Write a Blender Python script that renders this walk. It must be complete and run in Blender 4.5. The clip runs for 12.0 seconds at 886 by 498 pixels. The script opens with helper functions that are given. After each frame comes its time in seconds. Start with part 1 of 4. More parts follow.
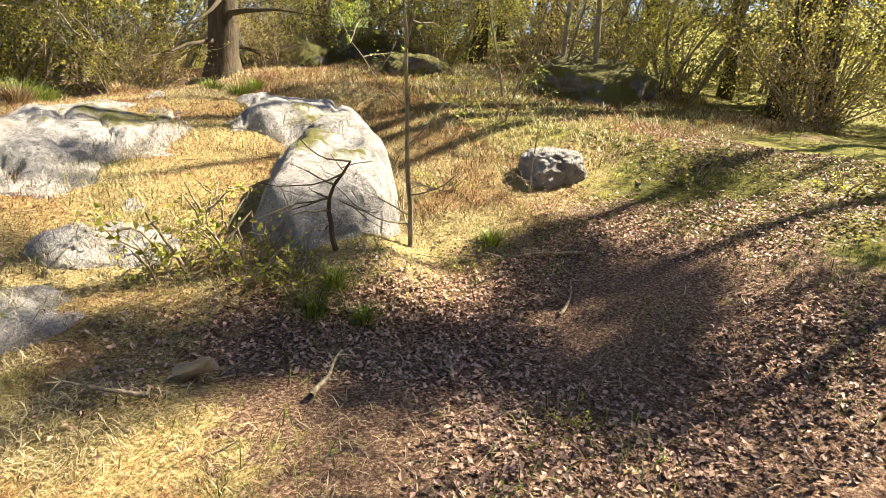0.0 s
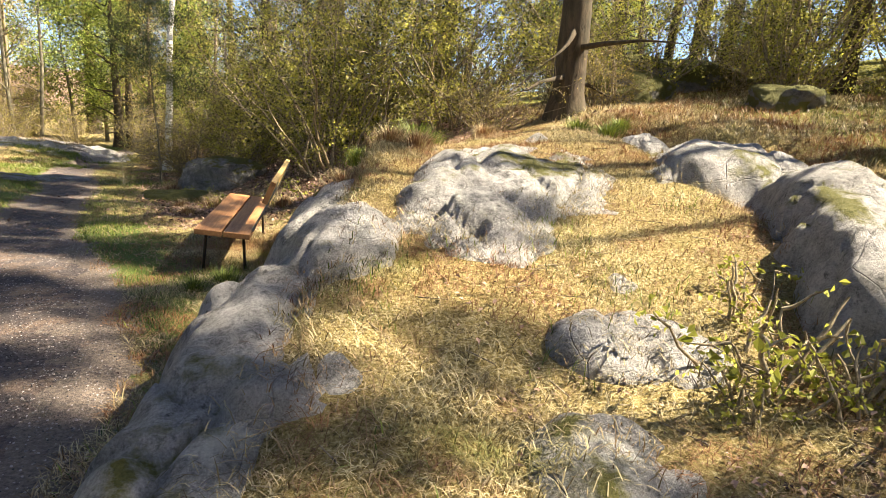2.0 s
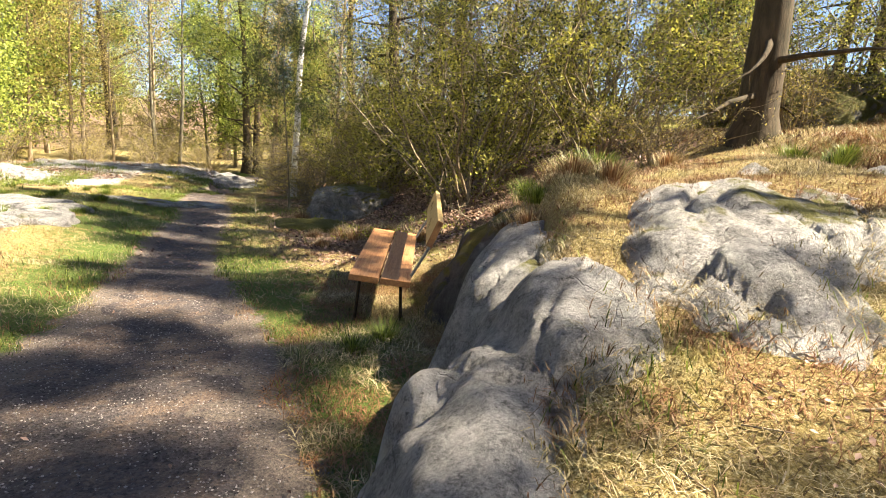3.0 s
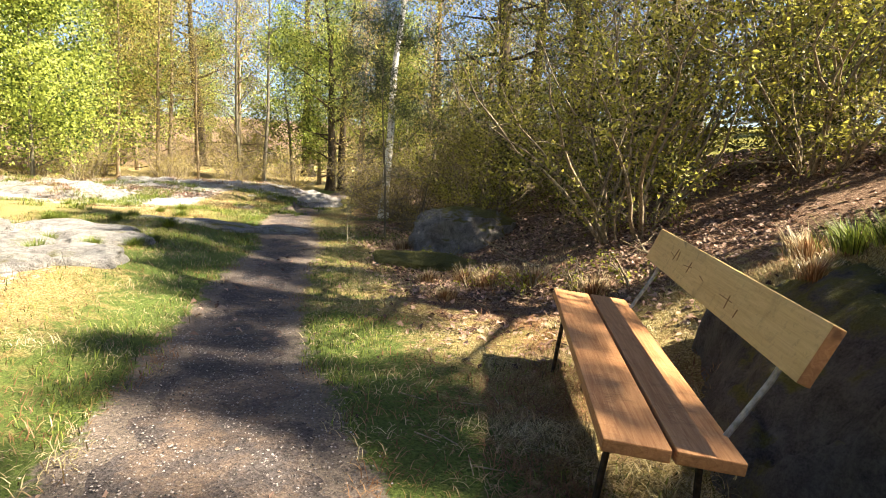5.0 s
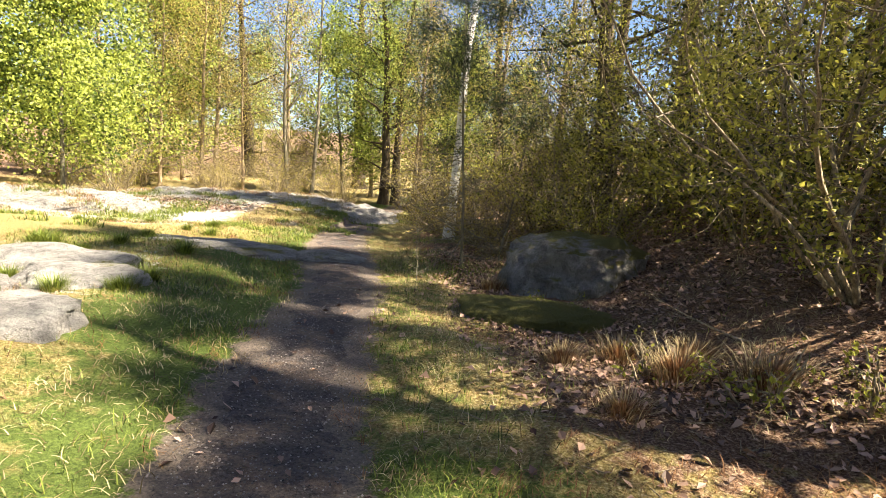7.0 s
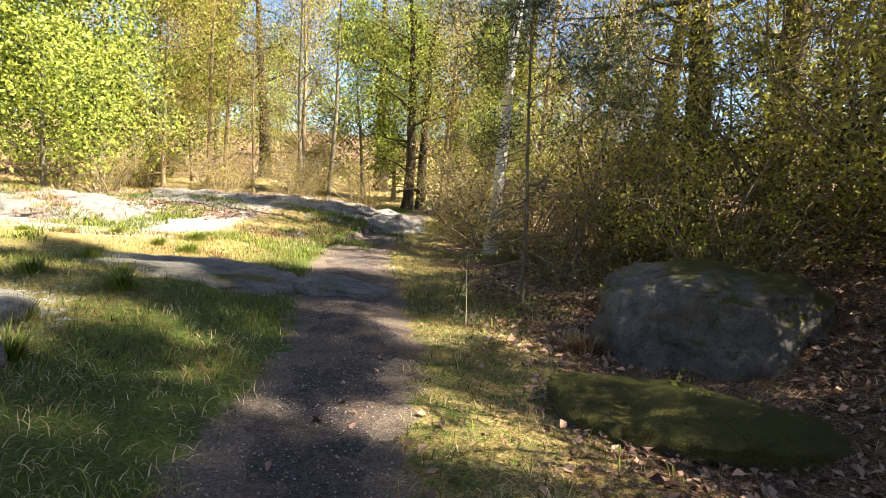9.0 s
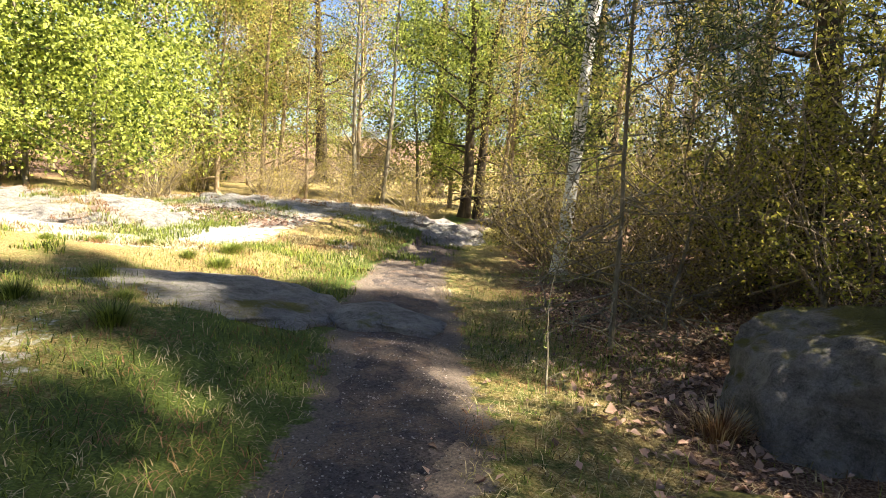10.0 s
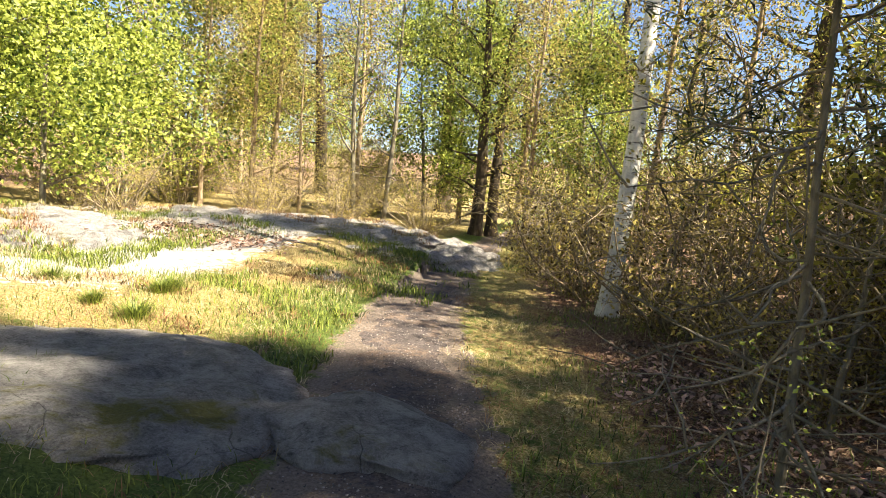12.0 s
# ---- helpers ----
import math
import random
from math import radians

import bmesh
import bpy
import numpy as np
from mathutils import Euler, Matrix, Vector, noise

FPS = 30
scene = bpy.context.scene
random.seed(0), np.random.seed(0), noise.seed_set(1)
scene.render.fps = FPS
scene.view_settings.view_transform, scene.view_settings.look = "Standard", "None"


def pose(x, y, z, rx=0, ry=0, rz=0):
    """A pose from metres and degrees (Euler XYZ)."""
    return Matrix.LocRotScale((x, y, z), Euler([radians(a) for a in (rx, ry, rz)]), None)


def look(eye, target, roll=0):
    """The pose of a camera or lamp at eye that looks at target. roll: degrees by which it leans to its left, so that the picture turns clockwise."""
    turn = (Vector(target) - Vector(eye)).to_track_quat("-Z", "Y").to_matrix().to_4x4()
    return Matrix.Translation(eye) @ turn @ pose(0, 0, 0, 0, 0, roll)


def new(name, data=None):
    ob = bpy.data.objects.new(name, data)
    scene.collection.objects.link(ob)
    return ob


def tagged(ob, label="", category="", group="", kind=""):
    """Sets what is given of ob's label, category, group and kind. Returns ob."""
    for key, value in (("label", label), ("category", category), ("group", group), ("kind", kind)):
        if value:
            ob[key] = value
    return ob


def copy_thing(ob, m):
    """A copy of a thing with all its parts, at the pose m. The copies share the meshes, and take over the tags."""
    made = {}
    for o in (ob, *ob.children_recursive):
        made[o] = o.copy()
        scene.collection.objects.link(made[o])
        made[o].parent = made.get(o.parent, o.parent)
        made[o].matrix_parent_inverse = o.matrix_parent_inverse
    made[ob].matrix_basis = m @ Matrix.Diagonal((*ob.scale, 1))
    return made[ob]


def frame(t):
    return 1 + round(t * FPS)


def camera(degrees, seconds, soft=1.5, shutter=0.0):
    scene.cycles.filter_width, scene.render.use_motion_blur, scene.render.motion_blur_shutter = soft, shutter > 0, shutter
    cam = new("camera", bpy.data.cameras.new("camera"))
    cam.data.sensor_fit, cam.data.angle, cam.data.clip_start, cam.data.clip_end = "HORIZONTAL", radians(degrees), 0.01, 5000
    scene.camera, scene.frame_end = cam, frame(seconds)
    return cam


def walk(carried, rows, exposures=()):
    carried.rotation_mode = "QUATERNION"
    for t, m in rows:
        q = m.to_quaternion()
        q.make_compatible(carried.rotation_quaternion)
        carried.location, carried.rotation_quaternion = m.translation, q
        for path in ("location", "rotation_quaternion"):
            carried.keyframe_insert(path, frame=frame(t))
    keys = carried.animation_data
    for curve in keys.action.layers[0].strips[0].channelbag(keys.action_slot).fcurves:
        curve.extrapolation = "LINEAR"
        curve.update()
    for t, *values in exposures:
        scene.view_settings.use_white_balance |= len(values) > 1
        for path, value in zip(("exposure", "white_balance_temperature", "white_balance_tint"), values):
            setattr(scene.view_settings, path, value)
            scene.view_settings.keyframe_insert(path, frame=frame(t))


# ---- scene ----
cam = camera(74.1, 12.0, 0.5)
METRES, EYE, TILT, LEAN, TURN = 15.0, 1.56, 5.7, -7.0, -33.0
ROWS = [
    (0.0, 0.0, 0.0, 0.0, -0.7, -20.65, 1.85),
    (0.5, -0.0162, 0.0202, -0.0002, 0.19, -20.04, 1.93),
    (1.0, -0.0529, 0.0371, 0.0031, 5.7, -18.89, 2.63),
    (1.5, -0.092, 0.0435, 0.0063, 13.61, -17.95, 3.66),
    (2.0, -0.1326, 0.0559, 0.0045, 20.3, -16.4, 4.07),
    (2.5, -0.1698, 0.0735, 0.0063, 26.28, -14.82, 4.41),
    (3.0, -0.2016, 0.0956, 0.0052, 29.98, -13.21, 4.98),
    (5.0, -0.3467, 0.207, -0.0013, 37.18, -11.04, 5.74),
    (5.5, -0.3812, 0.2331, -0.0046, 38.69, -10.51, 5.76),
    (6.0, -0.4191, 0.2621, -0.0038, 39.91, -10.09, 5.58),
    (6.5, -0.453, 0.2875, -0.0064, 41.02, -9.56, 5.52),
    (7.0, -0.4918, 0.3153, -0.0079, 41.69, -9.35, 5.47),
    (7.5, -0.5255, 0.3397, -0.0089, 42.24, -9.23, 5.49),
    (9.5, -0.6539, 0.4523, -0.0145, 45.75, -8.53, 5.05),
    (10.0, -0.6851, 0.4769, -0.0143, 49.23, -7.83, 4.87),
    (10.5, -0.7205, 0.502, -0.0166, 50.69, -7.3, 4.83),
    (11.0, -0.7566, 0.5215, -0.0133, 51.38, -6.75, 4.79),
    (11.5, -0.7828, 0.5412, -0.0152, 51.05, -6.44, 4.59),
    (12.0, -0.8058, 0.5694, -0.0168, 49.72, -6.56, 4.38),
]
walk(cam, [(t, pose(0, 0, EYE, TILT, LEAN, TURN) @ pose(METRES * x, METRES * y, METRES * z, 90 + pitch, roll, yaw)) for t, x, y, z, yaw, pitch, roll in ROWS],
     [(0.0, 2.5), (2.5, 2.38), (12.0, 2.38)])

# ---- light ----
SUN = Vector((0.66, -0.06, 0.74)).normalized()
world = bpy.data.worlds.new("world")
scene.world = world
world.use_nodes = True
sky = world.node_tree.nodes.new("ShaderNodeTexSky")
sky.sky_type, sky.sun_disc = "NISHITA", False
sky.air_density, sky.dust_density = 0.6, 0.5
sky.sun_elevation = math.asin(SUN.z)
sky.sun_rotation = math.atan2(SUN.x, SUN.y)
world.node_tree.links.new(sky.outputs[0], world.node_tree.nodes["Background"].inputs[0])
world.node_tree.nodes["Background"].inputs[1].default_value = 0.05
sun_data = bpy.data.lights.new("sun", "SUN")
sun_data.energy, sun_data.angle, sun_data.color = 5.0, radians(0.55), (1.0, 0.88, 0.66)
sun = new("sun", sun_data)
sun.matrix_world = look(SUN * 60, (0, 0, 0))


# ---- materials ----
class Nodes:
    """Short-hand for building one node material."""

    def __init__(self, name):
        self.mat = bpy.data.materials.new(name)
        self.mat.use_nodes = True
        self.tree = self.mat.node_tree
        self.bsdf = self.tree.nodes["Principled BSDF"]
        self.out = self.tree.nodes["Material Output"]
        self.coord = self.add("ShaderNodeTexCoord").outputs["Object"]

    def add(self, kind, **inputs):
        node = self.tree.nodes.new(kind)
        for key, value in inputs.items():
            self.put(node, key.replace("_", " "), value)
        return node

    def put(self, node, key, value):
        socket = node.inputs[key]
        if isinstance(value, bpy.types.NodeSocket):
            self.tree.links.new(value, socket)
        else:
            socket.default_value = value

    def noise(self, scale, detail=5, rough=0.6, vector=None, distort=0.0):
        node = self.add("ShaderNodeTexNoise", Scale=scale, Detail=detail, Roughness=rough, Distortion=distort, Vector=vector or self.coord)
        return node.outputs["Fac"]

    def ramp(self, fac, *stops):
        node = self.add("ShaderNodeValToRGB", Fac=fac)
        band = node.color_ramp
        while len(band.elements) < len(stops):
            band.elements.new(0.5)
        for element, (at, colour) in zip(band.elements, stops):
            element.position, element.color = at, (*colour, 1) if len(colour) == 3 else colour
        return node.outputs["Color"]

    def mask(self, fac, low, high):
        node = self.add("ShaderNodeMapRange", Value=fac)
        node.inputs["From Min"].default_value, node.inputs["From Max"].default_value = low, high
        return node.outputs["Result"]

    def mix(self, fac, a, b, how="MIX"):
        node = self.tree.nodes.new("ShaderNodeMix")
        node.data_type, node.blend_type = "RGBA", how
        for i, value in ((0, fac), (6, a), (7, b)):
            if isinstance(value, bpy.types.NodeSocket):
                self.tree.links.new(value, node.inputs[i])
            else:
                node.inputs[i].default_value = (*value, 1) if isinstance(value, tuple) and len(value) == 3 else value
        return node.outputs[2]

    def math(self, how, a, b):
        node = self.tree.nodes.new("ShaderNodeMath")
        node.operation = how
        for i, value in ((0, a), (1, b)):
            if isinstance(value, bpy.types.NodeSocket):
                self.tree.links.new(value, node.inputs[i])
            else:
                node.inputs[i].default_value = value
        return node.outputs[0]

    def attr(self, name):
        node = self.tree.nodes.new("ShaderNodeAttribute")
        node.attribute_name = name
        return node.outputs["Fac"]

    def bump(self, height, strength, distance):
        node = self.add("ShaderNodeBump", Strength=strength, Distance=distance, Height=height)
        self.put(self.bsdf, "Normal", node.outputs["Normal"])

    def finish(self, colour, rough=0.85, spec=0.3):
        self.put(self.bsdf, "Base Color", colour)
        self.put(self.bsdf, "Roughness", rough)
        self.put(self.bsdf, "Specular IOR Level", spec)
        return self.mat


def leafy(name, dark, light, glow=0.45, spec=0.3, patches=()):
    """Leaves: a colour of its own for every leaf, and light that shines through."""
    n = Nodes(name)
    island = n.add("ShaderNodeNewGeometry").outputs["Random Per Island"]
    big = n.noise(0.9, 2)
    colour = n.ramp(n.math("ADD", n.math("MULTIPLY", island, 0.6), n.math("MULTIPLY", big, 0.4)), (0.25, dark), (0.68, light))
    for k, (tint, low, high) in enumerate(patches):
        field = n.noise(1.3 + 0.8 * k, 6, 0.65, n.add("ShaderNodeMapping", Vector=n.coord, Location=(7 * k, 3, 0)).outputs[0])
        colour = n.mix(n.math("MULTIPLY", n.mask(field, low, high), 0.85), colour, n.mix(island, tuple(0.45 * c for c in tint), tint))
    n.finish(colour, 0.5, spec)
    if glow:
        thin2 = n.add("ShaderNodeBsdfTranslucent", Color=colour)
        both = n.add("ShaderNodeMixShader", Fac=glow)
        n.tree.links.new(n.bsdf.outputs[0], both.inputs[1])
        n.tree.links.new(thin2.outputs[0], both.inputs[2])
        n.tree.links.new(both.outputs[0], n.out.inputs[0])
    return n.mat


def bark(name, dark, light, scale=14, stretch=0.25):
    n = Nodes(name)
    long = n.add("ShaderNodeMapping", Vector=n.coord, Scale=(1, 1, stretch)).outputs[0]
    grain = n.noise(scale, 8, 0.7, long, 0.6)
    colour = n.mix(n.math("MULTIPLY", n.noise(1.7), 0.25), n.ramp(grain, (0.35, dark), (0.65, light)), (0.16, 0.17, 0.10))
    n.bump(grain, 0.8, 0.02)
    return n.finish(colour, 0.9, 0.2)


def make_ground_material():
    n = Nodes("forest_ground")
    fine, mid, big = n.noise(55, 8, 0.75), n.noise(9, 6, 0.65), n.noise(1.3, 4)
    straw = n.ramp(fine, (0.34, (0.06, 0.042, 0.015)), (0.52, (0.30, 0.23, 0.09)), (0.68, (0.57, 0.49, 0.30)))
    green = n.ramp(fine, (0.3, (0.025, 0.045, 0.01)), (0.7, (0.16, 0.21, 0.05)))
    litter = n.ramp(fine, (0.36, (0.022, 0.012, 0.008)), (0.5, (0.15, 0.085, 0.055)), (0.66, (0.46, 0.34, 0.25)))
    moss = n.ramp(mid, (0.3, (0.035, 0.04, 0.008)), (0.7, (0.24, 0.22, 0.045)))
    stone = n.ramp(mid, (0.3, (0.28, 0.26, 0.25)), (0.7, (0.52, 0.49, 0.46)))
    spots = n.mask(n.math("ADD", n.attr("green"), n.math("MULTIPLY", n.math("SUBTRACT", mid, 0.5), 1.2)), 0.35, 0.65)
    colour = n.mix(spots, straw, green)
    brown = n.mask(n.math("ADD", n.attr("litter"), n.math("MULTIPLY", n.math("SUBTRACT", mid, 0.5), 1.6)), 0.4, 0.62)
    colour = n.mix(brown, colour, litter)
    mossy = n.mask(n.math("ADD", n.attr("moss"), n.math("MULTIPLY", n.math("SUBTRACT", big, 0.5), 1.4)), 0.4, 0.65)
    colour = n.mix(mossy, colour, moss)
    bare = n.mask(n.math("ADD", n.attr("bare"), n.math("MULTIPLY", n.math("SUBTRACT", mid, 0.5), 1.5)), 0.45, 0.62)
    colour = n.mix(bare, colour, stone)
    trodden = n.mask(n.math("ADD", n.attr("gravel"), n.math("MULTIPLY", n.math("SUBTRACT", n.noise(5, 8, 0.75), 0.5), 1.8)), 0.42, 0.6)
    colour = n.mix(trodden, colour, n.ramp(fine, (0.3, (0.07, 0.058, 0.055)), (0.7, (0.30, 0.24, 0.20))))
    n.bump(n.math("ADD", fine, n.math("MULTIPLY", mid, 1.5)), 0.9, 0.03)
    return n.finish(colour, 0.95, 0.15)


def make_gravel_material():
    n = Nodes("path_gravel")
    cells = n.add("ShaderNodeTexVoronoi", Vector=n.coord, Scale=85.0)
    colour = n.mix(0.55, n.ramp(cells.outputs["Color"], (0.1, (0.035, 0.033, 0.037)), (0.9, (0.19, 0.17, 0.17))),
                   n.ramp(n.noise(28, 7, 0.7), (0.35, (0.04, 0.033, 0.034)), (0.7, (0.17, 0.13, 0.12))))
    dry = n.mask(n.noise(2.6, 8, 0.75), 0.47, 0.60)
    colour = n.mix(n.math("MULTIPLY", dry, 0.6), colour, n.ramp(n.noise(60, 6, 0.75), (0.35, (0.14, 0.09, 0.065)), (0.65, (0.42, 0.30, 0.22))))
    n.bump(n.math("ADD", n.math("MULTIPLY", cells.outputs["Distance"], 0.5), n.noise(70, 8, 0.8)), 1.0, 0.02)
    return n.finish(colour, 0.95, 0.2)


def make_rock_material(name, moss=0.35, tone=1.0):
    n = Nodes(name)
    fine, mid, big = n.noise(75, 9, 0.8), n.noise(6, 9, 0.72, None, 0.4), n.noise(1.1, 4)
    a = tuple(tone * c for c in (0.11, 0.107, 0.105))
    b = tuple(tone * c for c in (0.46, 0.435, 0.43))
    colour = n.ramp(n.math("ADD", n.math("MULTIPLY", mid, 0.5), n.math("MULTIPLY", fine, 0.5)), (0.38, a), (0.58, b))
    lichen = n.mask(n.noise(22, 8, 0.75), 0.56, 0.66)
    colour = n.mix(n.math("MULTIPLY", lichen, 0.75), colour, (0.08, 0.08, 0.075))
    pale = n.mask(n.noise(3.4, 9, 0.75), 0.54, 0.66)
    colour = n.mix(n.math("MULTIPLY", pale, 0.6), colour, tuple(min(tone * c, 0.8) for c in (0.58, 0.57, 0.54)))
    streak = n.mask(n.noise(2.5, 8, 0.7, n.add("ShaderNodeMapping", Vector=n.coord, Scale=(2.2, 2.2, 0.5)).outputs[0], 0.8), 0.55, 0.72)
    colour = n.mix(n.math("MULTIPLY", streak, 0.45), colour, (0.11, 0.10, 0.09))
    up = n.add("ShaderNodeSeparateXYZ", Vector=n.add("ShaderNodeNewGeometry").outputs["Normal"]).outputs["Z"]
    grown = n.mask(n.math("ADD", n.math("MULTIPLY", up, 0.35), n.math("ADD", big, n.math("MULTIPLY", mid, 0.5))), 1.25 - moss * 0.6, 1.35 - moss * 0.6)
    colour = n.mix(grown, colour, n.ramp(fine, (0.3, (0.07, 0.075, 0.02)), (0.7, (0.24, 0.22, 0.07))))
    bent = n.mix(0.12, n.coord, n.add("ShaderNodeTexNoise", Scale=3.0, Detail=4, Vector=n.coord).outputs["Color"])
    cells = n.add("ShaderNodeTexVoronoi", Vector=bent, Scale=2.4)
    cells.feature = "DISTANCE_TO_EDGE"
    crack = n.math("MULTIPLY", n.mask(cells.outputs["Distance"], 0.009, 0.001), n.mask(n.noise(1.6, 3), 0.48, 0.64))
    colour = n.mix(n.math("MULTIPLY", crack, 0.55), colour, (0.035, 0.03, 0.025))
    relief = n.math("ADD", n.math("MULTIPLY", mid, 2.5), n.math("ADD", fine, n.math("MULTIPLY", lichen, 0.5)))
    n.bump(n.math("SUBTRACT", relief, n.math("MULTIPLY", crack, 1.2)), 1.0, 0.06)
    return n.finish(colour, 0.9, 0.25)


def make_wood(name, dark, light):
    n = Nodes(name)
    long = n.add("ShaderNodeMapping", Vector=n.coord, Scale=(1, 0.06, 1)).outputs[0]
    grain = n.noise(45, 8, 0.65, long, 1.2)
    colour = n.ramp(grain, (0.3, dark), (0.7, light))
    wear = n.mask(n.noise(5, 6), 0.55, 0.75)
    colour = n.mix(n.math("MULTIPLY", wear, 0.5), colour, tuple(c * 0.55 for c in dark))
    saw = n.noise(30, 6, 0.7, n.add("ShaderNodeMapping", Vector=n.coord, Scale=(0.5, 1, 1)).outputs[0], 0.5)
    colour = n.mix(n.math("MULTIPLY", n.mask(saw, 0.54, 0.68), 0.45), colour, tuple(c * 0.5 for c in dark))
    knot = n.mask(n.noise(7, 2, 0.5, n.add("ShaderNodeMapping", Vector=n.coord, Scale=(1, 0.5, 1)).outputs[0], 0.6), 0.68, 0.74)
    colour = n.mix(n.math("MULTIPLY", knot, 0.7), colour, tuple(c * 0.35 for c in dark))
    n.bump(n.math("ADD", grain, saw), 0.5, 0.005)
    return n.finish(colour, 0.6, 0.35)


def make_plain(name, a, b, rough=0.6, scale=20, metal=0.0):
    n = Nodes(name)
    n.put(n.bsdf, "Metallic", metal)
    return n.finish(n.ramp(n.noise(scale), (0.35, a), (0.65, b)), rough)


def make_birch_bark():
    n = Nodes("birch_bark")
    flat = n.add("ShaderNodeMapping", Vector=n.coord, Scale=(1, 1, 5)).outputs[0]
    marks = n.mask(n.noise(5, 6, 0.7, flat), 0.56, 0.63)
    colour = n.mix(marks, n.ramp(n.noise(20, 5), (0.3, (0.55, 0.52, 0.47)), (0.7, (0.80, 0.78, 0.74))), (0.05, 0.045, 0.04))
    n.bump(marks, 0.4, 0.01)
    return n.finish(colour, 0.75, 0.3)


GROUND, GRAVEL = make_ground_material(), make_gravel_material()
ROCK, ROCK_MOSS, ROCK_PALE = make_rock_material("granite", 0.1), make_rock_material("mossy_granite", 0.95, 0.7), make_rock_material("bleached_granite", 0.1, 1.15)
ROCK_OUT = make_rock_material("outcrop_granite", 0.2, 1.35)
ROCK_HALF = make_rock_material("half_mossy_granite", 0.5, 0.9)
# same granite at a far lower tone: the bank's shade put into its colour
ROCK_BANK_SHADED = make_rock_material("shaded_bank_rock", 0.45, 0.42)
BENCH_SEAT = make_wood("bench_plank", (0.30, 0.12, 0.045), (0.56, 0.30, 0.14))
BENCH_BACK = make_wood("bench_back_plank", (0.50, 0.33, 0.13), (0.66, 0.47, 0.21))
BENCH_END = make_wood("bench_end_grain", (0.30, 0.13, 0.05), (0.48, 0.24, 0.10))
ZINC = make_plain("galvanised_iron", (0.22, 0.21, 0.20), (0.42, 0.41, 0.40), 0.5, 30, 0.5)
SCRATCH = make_plain("carved_scratch", (0.20, 0.12, 0.045), (0.34, 0.21, 0.09), 0.8)
IRON = make_plain("dark_iron", (0.02, 0.018, 0.016), (0.07, 0.05, 0.04), 0.55, 30, 0.6)
BARK_DARK = bark("pine_bark", (0.02, 0.013, 0.01), (0.085, 0.055, 0.04), 12)
BARK_GREY = bark("grey_bark", (0.09, 0.075, 0.055), (0.30, 0.26, 0.20), 18)
BARK_TAN = bark("tan_bark", (0.16, 0.11, 0.07), (0.42, 0.32, 0.22), 18)
BIRCH = make_birch_bark()
TWIG = bark("twig_bark", (0.06, 0.042, 0.028), (0.50, 0.40, 0.28), 30, 0.5)
LEAF_FRESH = leafy("fresh_leaves", (0.05, 0.085, 0.012), (0.50, 0.56, 0.12), 0.45)
LEAF_WEED = leafy("yellow_green_leaves", (0.16, 0.17, 0.02), (0.52, 0.52, 0.10), 0.45)
LEAF_CANOPY = leafy("canopy_leaves", (0.05, 0.085, 0.02), (0.16, 0.20, 0.05), 0.12)
LEAF_OLIVE = leafy("olive_leaves", (0.035, 0.04, 0.009), (0.50, 0.47, 0.09), 0.45)
LEAF_BUD = leafy("budding_leaves", (0.07, 0.05, 0.015), (0.52, 0.43, 0.13))
NEEDLE = leafy("pine_needles", (0.012, 0.022, 0.009), (0.11, 0.14, 0.045), 0.2)
GRASS_GREEN = leafy("green_grass", (0.03, 0.05, 0.006), (0.24, 0.29, 0.05), 0.25)
GRASS_DRY = leafy("dry_grass", (0.085, 0.058, 0.022), (0.60, 0.50, 0.29), 0.2, 0.3, (((0.27, 0.11, 0.045), 0.45, 0.55), ((0.26, 0.25, 0.06), 0.55, 0.66)))
LITTER = leafy("fallen_leaves", (0.04, 0.017, 0.011), (0.48, 0.31, 0.235), 0.1)


# ---- mesh helpers ----
def part(name, bm, material, parent=None, label=""):
    data = bpy.data.meshes.new(name)
    bm.to_mesh(data)
    bm.free()
    data.materials.append(material)
    ob = new(name, data)
    ob.parent = parent
    return tagged(ob, label) if label else ob


def from_arrays(name, verts, faces, material, parent=None, smooth=False):
    """An object from numpy arrays of corners and of quads or triangles."""
    verts, faces = np.asarray(verts, dtype=np.float32), np.asarray(faces, dtype=np.int32)
    data = bpy.data.meshes.new(name)
    data.vertices.add(len(verts))
    data.vertices.foreach_set("co", verts.ravel())
    sides = faces.shape[1]
    data.loops.add(faces.size)
    data.loops.foreach_set("vertex_index", faces.ravel())
    data.polygons.add(len(faces))
    data.polygons.foreach_set("loop_start", np.arange(0, faces.size, sides, dtype=np.int32))
    data.polygons.foreach_set("use_smooth", np.full(len(faces), smooth))
    data.update(calc_edges=True)
    data.materials.append(material)
    ob = new(name, data)
    ob.parent = parent
    return ob


def empty(name, m, label, category, group="", kind=""):
    ob = new(name)
    ob.empty_display_size = 0.2
    ob.matrix_world = m
    return tagged(ob, label, category, group, kind)


def wobble(x, y, scale, z=0.0):
    return noise.noise(Vector((x * scale, y * scale, z)))


def smooth(v, low, high):
    s = min(max((v - low) / (high - low), 0.0), 1.0)
    return s * s * (3 - 2 * s)


def along(y, *stops):
    """A value that changes from stop to stop (y, value)."""
    return float(np.interp(y, [s[0] for s in stops], [s[1] for s in stops]))


# ---- the lie of the land ----
def path_middle(y):
    return along(y, (-30, 1.0), (-5, -2.2), (0, -2.7), (5, -3.1), (7, -3.5), (8.2, -3.95), (9.3, -4.4), (11, -4.93), (13, -5.4), (14.5, -5.75), (16, -6.35), (17, -6.7), (18.2, -7.1), (20, -7.6), (25, -8.5), (31, -8.9), (60, -9.5))


